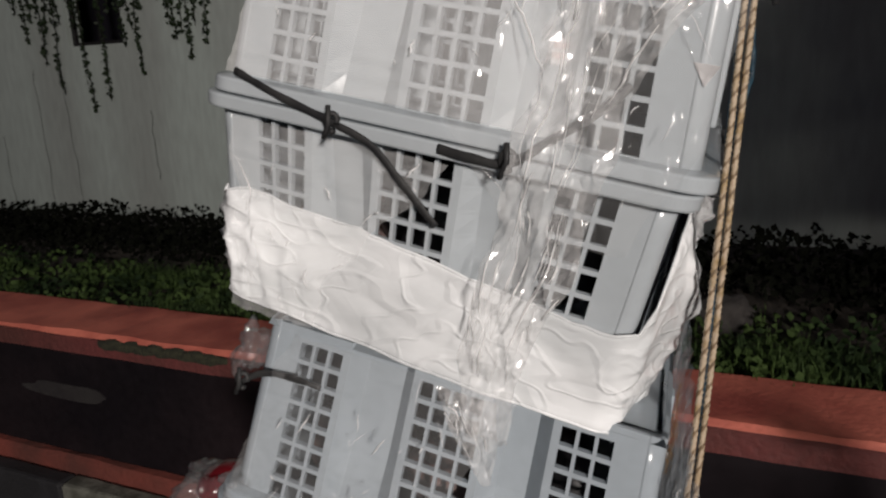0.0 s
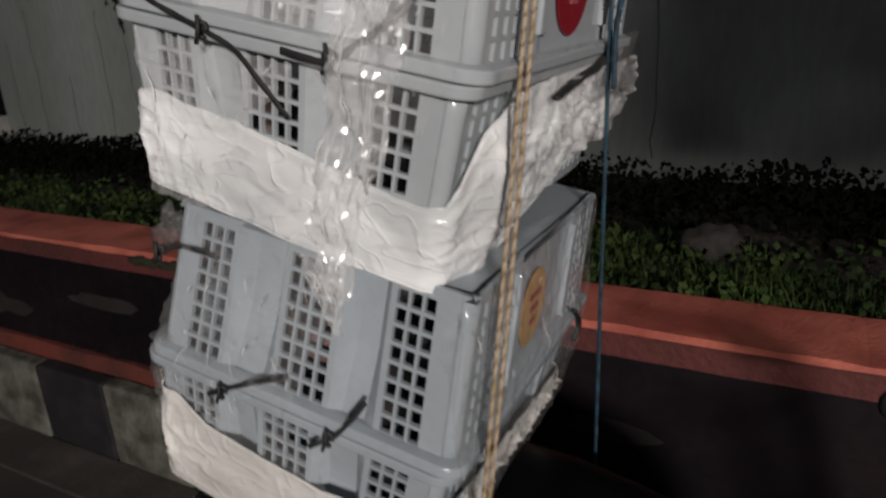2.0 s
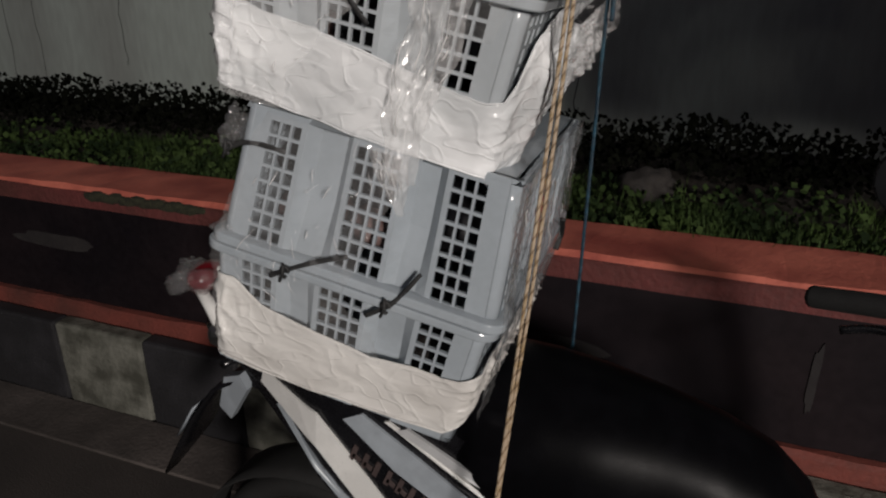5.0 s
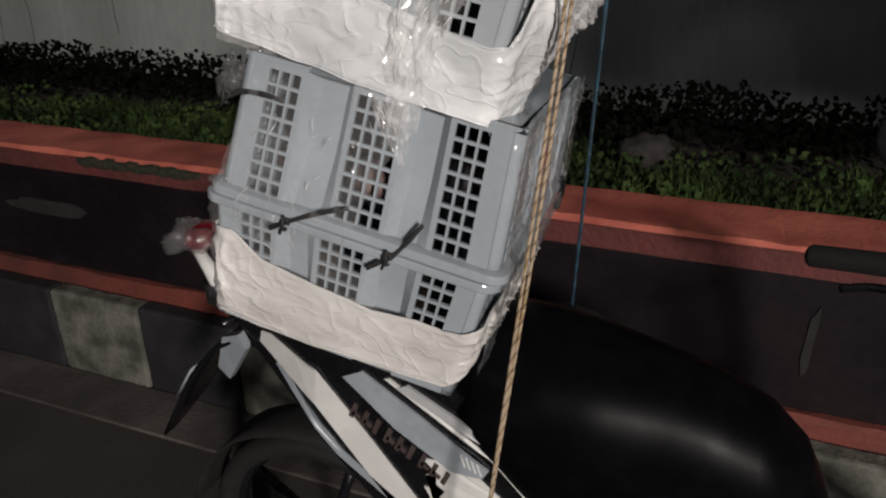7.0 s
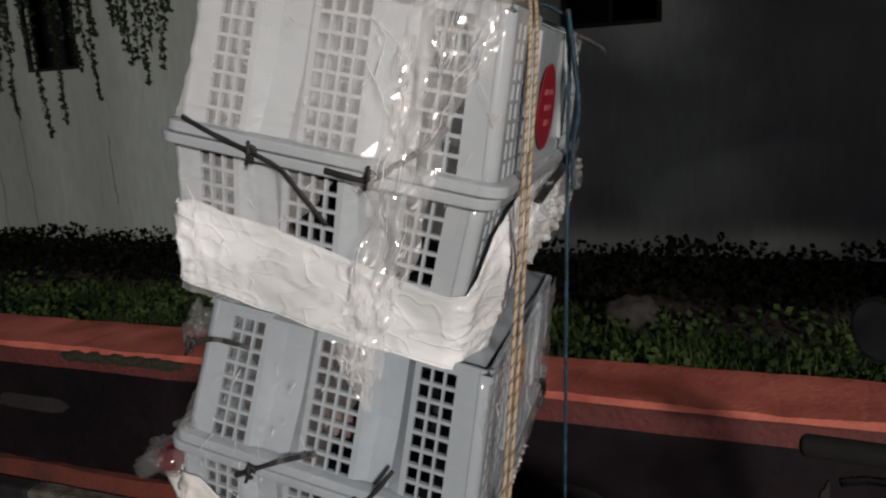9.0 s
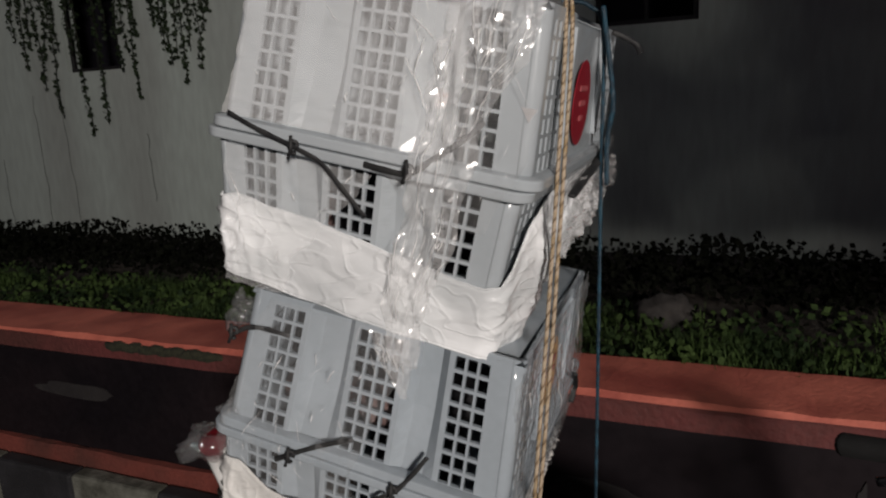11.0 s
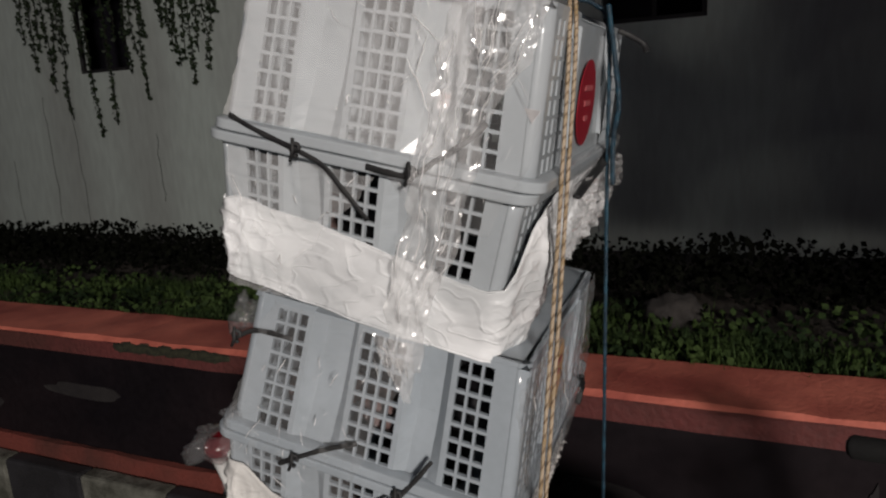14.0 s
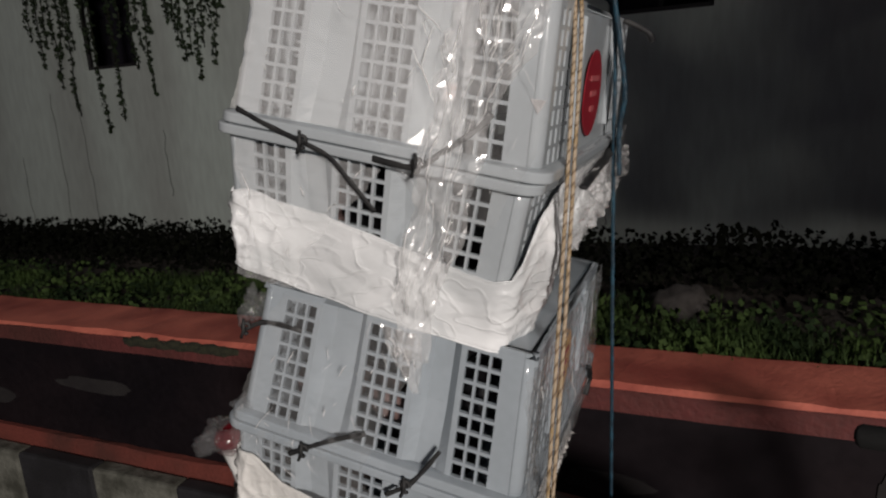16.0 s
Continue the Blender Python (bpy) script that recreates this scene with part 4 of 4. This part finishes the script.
loft("leg_cover", resample([(0.4, 0.36, 0.5, 0.07, BY), (0.5, 0.34, 0.52, 0.08, BY), (0.62, 0.38, 0.6, 0.09, BY), (0.68, 0.5, 0.74, 0.06, BY)], 4), BIKE_BLACK, "glossy black centre cover in front of the seat")
loft("engine", resample([(0.15, 0.28, 0.52, 0.1, BY), (0.3, 0.25, 0.56, 0.12, BY), (0.5, 0.25, 0.55, 0.12, BY), (0.62, 0.3, 0.5, 0.08, BY)], 2), METAL, "dull metal engine block")


def skin(x):
    """The near side cover's outer face bends inwards towards the tail."""
    return 0.628 + 0.32 * max(0.0, -x - 0.42) + 0.1 * max(0.0, x + 0.12)


def plate(name, poly, out, thick, mat, parent, label=""):
    """A flat shape on the near side cover; poly in (x, z), finely cut so that it follows the bend."""
    bm = bmesh.new()
    vs = [bm.verts.new((x, 0, z)) for x, z in poly]
    bm.faces.new(vs)
    bmesh.ops.triangulate(bm, faces=bm.faces[:])
    for _ in range(2):
        bmesh.ops.subdivide_edges(bm, edges=bm.edges[:], cuts=2)
    for v in bm.verts:
        v.co.y = skin(v.co.x) - out
    ext = bmesh.ops.extrude_face_region(bm, geom=bm.faces[:])
    bmesh.ops.translate(bm, vec=(0, thick, 0), verts=[e for e in ext["geom"] if isinstance(e, bmesh.types.BMVert)])
    return part(name, bm, mat, parent, label)


cover = plate("side_cover", [(-0.7, 0.885), (-0.6, 0.915), (-0.42, 0.91), (-0.2, 0.875), (-0.06, 0.81), (0.02, 0.72), (-0.02, 0.56), (-0.16, 0.50), (-0.3, 0.57), (-0.45, 0.73), (-0.62, 0.86)], 0.0, 0.012, BIKE_BLACK, bike, "glossy black side cover with stripes")
plate("stripe", [(-0.587, 0.866), (-0.518, 0.869), (-0.409, 0.835), (-0.316, 0.728), (-0.22, 0.61), (-0.197, 0.581), (-0.254, 0.561), (-0.276, 0.591), (-0.415, 0.762)], 0.004, 0.003, BIKE_WHITE, cover, "broad white stripe")
plate("stripe", [(-0.511, 0.812), (-0.498, 0.817), (-0.364, 0.674), (-0.259, 0.597), (-0.268, 0.586), (-0.376, 0.663)], 0.004, 0.003, BIKE_GREY, cover, "thin grey stripe")
plate("stripe", [(-0.356, 0.838), (-0.319, 0.857), (-0.208, 0.788), (-0.092, 0.712), (-0.102, 0.694), (-0.157, 0.694), (-0.261, 0.756)], 0.006, 0.005, BIKE_GREY, cover, "silver grey stripe")
plate("stripe", [(-0.277, 0.852), (-0.269, 0.854), (-0.084, 0.744), (-0.015, 0.666), (-0.022, 0.66), (-0.089, 0.736)], 0.006, 0.005, BIKE_WHITE, cover, "thin white pinstripe")
plate("stripe", [(-0.255, 0.84), (-0.236, 0.849), (-0.108, 0.785), (-0.106, 0.765)], 0.007, 0.006, BIKE_PALE, cover, "narrow pale grey stripe")
plate("stripe", [(-0.211, 0.706), (-0.157, 0.711), (-0.112, 0.695), (-0.065, 0.652), (-0.188, 0.61), (-0.207, 0.645), (-0.169, 0.645), (-0.204, 0.671), (-0.183, 0.68)], 0.004, 0.003, BIKE_WHITE, cover, "white patch")
# worn lettering, no longer legible: slanted bars along the cover
for k in range(9):
    x, z = -0.349 + 0.0214 * k, 0.759 - 0.012 * k
    plate("print", [(x, z), (x + 0.008, z - 0.005), (x + 0.02, z + 0.024), (x + 0.012, z + 0.029)], 0.0042, 0.003, BIKE_PINK, cover)
    if k % 3 != 2:
        plate("print", [(x + 0.006, z + 0.004), (x + 0.02, z - 0.007), (x + 0.024, z + 0.001), (x + 0.01, z + 0.012)], 0.0042, 0.003, BIKE_PINK, cover)
for k in range(4):
    x, z = -0.142 + 0.0095 * k, 0.736 - 0.004 * k
    plate("print", [(x, z), (x + 0.003, z), (x + 0.011, z - 0.024), (x + 0.008, z - 0.024)], 0.0068, 0.002, BIKE_WHITE, cover)
part("tail_cap", box(-0.70, -0.63, 0.70, 0.80, 0.865, 0.912, 0.018, 3), METAL, bike, "dull silver tail cap")
part("grab_rail", box(-0.50, -0.30, 0.633, 0.66, 0.915, 0.935, 0.008, 2), BIKE_BLACK, bike, "black grab rail")

# rear mudguard with its plate holder
def strip_plate(name, line, width, thick, mat, label, parent=bike):
    verts, faces = [], []
    for (x, z), w in zip(line, width):
        for y in (BY - w, BY - w * 0.5, BY + w * 0.5, BY + w):
            drop = 0.012 if abs(y - BY) > w * 0.8 else 0.0
            verts.append((x - drop, y, z - drop))
    for i in range(len(line) - 1):
        for k in range(3):
            a = i * 4 + k
            faces.append((a, a + 1, a + 5, a + 4))
    ob = mesh_object(name, verts, faces, mat, parent, label, smooth=True)
    md = ob.modifiers.new("thickness", "SOLIDIFY")
    md.thickness = thick
    return ob


strip_plate("mudguard", [(-0.52, 0.80), (-0.62, 0.82), (-0.69, 0.78), (-0.76, 0.69), (-0.83, 0.58), (-0.91, 0.47)], [0.07, 0.075, 0.075, 0.07, 0.06, 0.02], 0.006, BIKE_BLACK, "black pointed mudguard")
plate("plate_bracket", [(-0.672, 0.80), (-0.62, 0.825), (-0.60, 0.80), (-0.665, 0.705), (-0.70, 0.72)], 0.0, 0.02, BIKE_GREY, bike, "grey plastic mudguard bracket")
strip_plate("number_plate", [(-0.765, 0.705), (-0.82, 0.62)], [0.055, 0.055], 0.002, BIKE_GREY, "dark grey plate")

# tail lamp on a pale stem
bm = bmesh.new()
bmesh.ops.create_uvsphere(bm, u_segments=20, v_segments=12, radius=1, matrix=pose(-0.735, BY, 0.985) @ Matrix.Diagonal((0.035, 0.05, 0.028, 1)))
part("tail_lamp", bm, RED_LENS, bike, "red tail lamp lens", smooth=True)
tube("lamp_stem", [(-0.735, BY - 0.03, 0.97), (-0.70, BY - 0.04, 0.935), (-0.66, BY - 0.05, 0.89)], [0.012, 0.015, 0.02], BIKE_WHITE, bike, "pale lamp stem")
wad(Matrix(), (-0.745, 0.75, 0.99), (0.06, 0.05, 0.035), "crumpled clear plastic bag hanging on the tail lamp", 9.0)
for y in (BY - 0.15, BY + 0.15):
    tube("turn_signal", [(-0.62, BY + (y - BY) * 0.4, 0.86), (-0.63, BY + (y - BY) * 0.75, 0.862)], 0.008, BIKE_BLACK, bike, "black turn signal arm")


def wheel(x, radius):
    w = new("wheel")
    w.parent = bike
    w.location = (x, BY, radius)
    bm = bmesh.new()
    prof = [(radius - 0.05, -0.035), (radius - 0.02, -0.048), (radius - 0.004, -0.03), (radius, 0), (radius - 0.004, 0.03), (radius - 0.02, 0.048), (radius - 0.05, 0.035)]
    rows = []
    for i in range(48):
        a = 2 * math.pi * i / 48
        rows.append([bm.verts.new((r * math.cos(a), y, r * math.sin(a))) for r, y in prof])
    for i in range(48):
        for k in range(len(prof)):
            bm.faces.new((rows[i][k], rows[(i + 1) % 48][k], rows[(i + 1) % 48][(k + 1) % len(prof)], rows[i][(k + 1) % len(prof)]))
    part("tyre", bm, TYRE, w, smooth=True)
    pts = [(math.cos(a) * (radius - 0.05), 0, math.sin(a) * (radius - 0.05)) for a in np.linspace(0, 2 * math.pi, 49)]
    tube("rim", pts, 0.016, BIKE_BLACK, w)
    for k in range(5):
        a = 2 * math.pi * k / 5
        tube("spoke", [(0.03 * math.cos(a), 0, 0.03 * math.sin(a)), ((radius - 0.055) * math.cos(a), 0, (radius - 0.055) * math.sin(a))], 0.012, BIKE_BLACK, w)
    tube("hub", [(0, -0.05, 0), (0, 0.05, 0)], 0.035, METAL, w, sides=16)


wheel(-0.5, 0.285)
wheel(0.80, 0.285)
arc = [(-0.5 + 0.31 * math.cos(a), 0.285 + 0.31 * math.sin(a)) for a in np.linspace(math.pi * 0.95, math.pi * 0.25, 14)]
strip_plate("tyre_hugger", arc, [0.06] * 14, 0.004, TYRE, "black tyre hugger")
for y in (BY - 0.085, BY + 0.085):
    tube("swingarm", [(-0.5, y, 0.285), (0.1, y, 0.36)], 0.02, BIKE_BLACK, bike)
    tube("fork_leg", [(0.80, y, 0.285), (0.62, y, 0.98)], 0.022, METAL, bike)
tube("exhaust", [(0.35, 0.66, 0.25), (0.05, 0.64, 0.24), (-0.2, 0.63, 0.33), (-0.55, 0.62, 0.47)], [0.02, 0.02, 0.04, 0.045], METAL, bike, "dull metal exhaust", 14)
tube("side_stand", [(0.1, 0.9, 0.3), (0.06, 1.05, 0.01)], 0.01, BIKE_BLACK, bike)
tube("footpeg", [(-0.05, 0.64, 0.42), (-0.05, 0.54, 0.42)], 0.013, TYRE, bike)
tube("handlebar", spline([(0.53, 0.975, 1.035), (0.62, 0.86, 1.02), (0.64, 0.76, 1.0), (0.66, 0.62, 1.02), (0.66, 0.5, 1.035)], 6), 0.012, METAL, bike)
tube("grip", spline([(0.382, 1.055, 1.003), (0.39, 1.05, 1.005), (0.46, 1.013, 1.02), (0.535, 0.972, 1.036)], 6), [0.016] + [0.021] * 17 + [0.019], TYRE, bike, "black rubber grip", 12)
tube("grip", [(0.66, 0.5, 1.035), (0.665, 0.38, 1.035)], 0.019, TYRE, bike, "black rubber grip", 12)
tube("lever", spline([(0.425, 1.005, 0.968), (0.47, 0.99, 0.985), (0.53, 0.945, 1.0), (0.58, 0.9, 1.015)], 5), 0.008, BIKE_BLACK, bike, "black clutch lever")
mirror = new("mirror")
mirror.parent = bike
mirror.matrix_local = pose(0.467, 1.0, 1.24, 90, 0, -52)
bm = bmesh.new()
bmesh.ops.create_cone(bm, cap_ends=True, segments=40, radius1=0.046, radius2=0.053, depth=0.02)
part("housing", bm, BIKE_BLACK, mirror, "round black mirror housing", smooth=False)
bm = bmesh.new()
bmesh.ops.create_cone(bm, cap_ends=True, segments=40, radius1=0.046, radius2=0.046, depth=0.002, matrix=pose(0, 0, 0.012))
part("mirror_glass", bm, material("mirror_glass", (0.02, 0.02, 0.022), 0.06, var=0.02, bump=0.0), mirror, "dark reflecting glass")
tube("mirror_stem", spline([(0.475, 1.0, 1.2), (0.52, 0.98, 1.12), (0.555, 0.96, 1.045)], 6), 0.005, TYRE, bike, "thin black mirror stem")


# ---- vines and streaks on the wall ----
def vine(x, top, length, k):
    t = thing("hanging_vine", Matrix(), "thin green vine hanging down the grey wall", "vine", "vines on the wall")
    pts = [Vector((x + 0.07 * noise.noise(Vector((x * 5, i * 0.4, 0))), WALL_Y - 0.04 - 0.03 * abs(noise.noise(Vector((x, i, 2)))), top - length * i / 9)) for i in range(10)]
    tube("stem", pts, 0.006, TWIG, t, sides=5)
    spots = []
    for i in range(int(length * 62)):
        f = rng.random() ** 0.85
        p = pts[0].lerp(pts[-1], f)
        j = min(int(f * 9), 8)
        p = pts[j].lerp(pts[j + 1], f * 9 - j)
        w = 0.055 * (1.1 - f * 0.7)
        spots.append(p + Vector((rng.uniform(-w, w), rng.uniform(-0.05, 0.02), rng.uniform(-0.03, 0.03))))
    ob = leaves("leaves", spots, 0.06, VINE, "", "", "", t)


for x, length in ((-9.15, 1.2), (-9.0, 1.6), (-8.85, 1.3), (-8.7, 1.9), (-8.58, 1.5), (-8.45, 2.3), (-8.36, 1.4), (-8.1, 1.45), (-7.95, 2.55), (-7.6, 2.4), (-7.45, 1.3), (-7.24, 1.7), (-7.13, 1.5), (-7.0, 2.1), (-6.92, 1.3), (-6.6, 1.2), (-6.5, 1.5), (-6.38, 1.7), (-6.26, 1.6), (-6.15, 1.95), (-6.04, 1.55), (-5.93, 1.75), (-5.82, 1.3), (-5.7, 1.1), (-5.5, 0.9)):
    vine(x, 3.95, length, 0)
streaks = thing("wall_streaks", Matrix(), "thin dark damp streaks running down the plaster wall", "streak", kind="structure")
for x, z0, z1 in ((-9.05, 0.1, 2.0), (-8.5, 0.1, 2.2), (-9.9, 0.1, 1.1), (-7.0, 0.5, 1.4), (-1.1, 0.2, 1.9), (-10.7, 0.1, 2.1), (-11.3, 0.2, 1.6)):
    pts = [(x + 0.05 * noise.noise(Vector((x, i * 0.5, 1))), WALL_Y - 0.001, z0 + (z1 - z0) * i / 10) for i in range(11)]
    tube("streak", pts, 0.006, CRACK, streaks, sides=4, flat=0.3)

mark = thing("wall_mark", Matrix(), "small dark painted mark on the grey wall", "mark", kind="structure")
for x0, x1, z0, z1 in ((-11.25, -10.85, 2.68, 2.76), (-11.0, -10.9, 2.5, 2.67), (-11.3, -11.05, 2.42, 2.49)):
    part("bar", box(x0, x1, WALL_Y - 0.006, WALL_Y - 0.002, z0, z1), FRAME, mark)

# moss on the broken edge of the cap
for k in range(16):
    bm = bmesh.new()
    bmesh.ops.create_icosphere(bm, subdivisions=2, radius=1)
    for v in bm.verts:
        v.co = Vector((v.co.x * 0.05, v.co.y * 0.014, v.co.z * 0.018)) * (1 + 0.5 * noise.noise(v.co * 2 + Vector((k, 0, 0))))
    ob = part("moss", bm, MOSS, None)
    ob.location = (-1.80 + 0.028 * k, 1.478, 0.832 + 0.004 * math.sin(k * 2.1))
    tagged(ob, "dark moss tuft on the edge of the red cap", "moss", "moss on the cap")

# ---- unseen roadside tree, added to shade part of the wall ----
tree = thing("tree", Matrix(), "unseen added tree whose dense dark green crown shades the wall", "tree")
tube("trunk", spline([(5.6, -0.9, 0), (5.5, -0.85, 1.2), (5.3, -0.6, 2.4), (4.8, -0.2, 3.0)], 6), [0.14 - 0.004 * i for i in range(19)], TWIG, tree, sides=12)
for end in ((2.4, 0.05, 3.4), (3.0, 0.3, 3.8), (3.6, -0.2, 4.0), (4.6, 0.3, 3.8), (5.6, -0.1, 3.6)):
    tube("limb", spline([(5.3, -0.6, 2.5), tuple((a + b) / 2 + 0.1 for a, b in zip((4.8, -0.3, 2.8), end)), end], 6), [0.06 - 0.0035 * i for i in range(13)], TWIG, tree, sides=8)
spots = []
for i in range(13000):
    c = Vector((1.0 + 5.4 * rng.random() ** 0.62, rng.uniform(-0.4, 0.4), 0))
    low = 1.7 + 0.14 * noise.noise(Vector((c.x * 2.2, 1, 0)))
    spots.append((c.x, c.y, rng.uniform(low, 4.3)))
leaves("crown", spots, 0.15, VINE, "", "", "", tree)
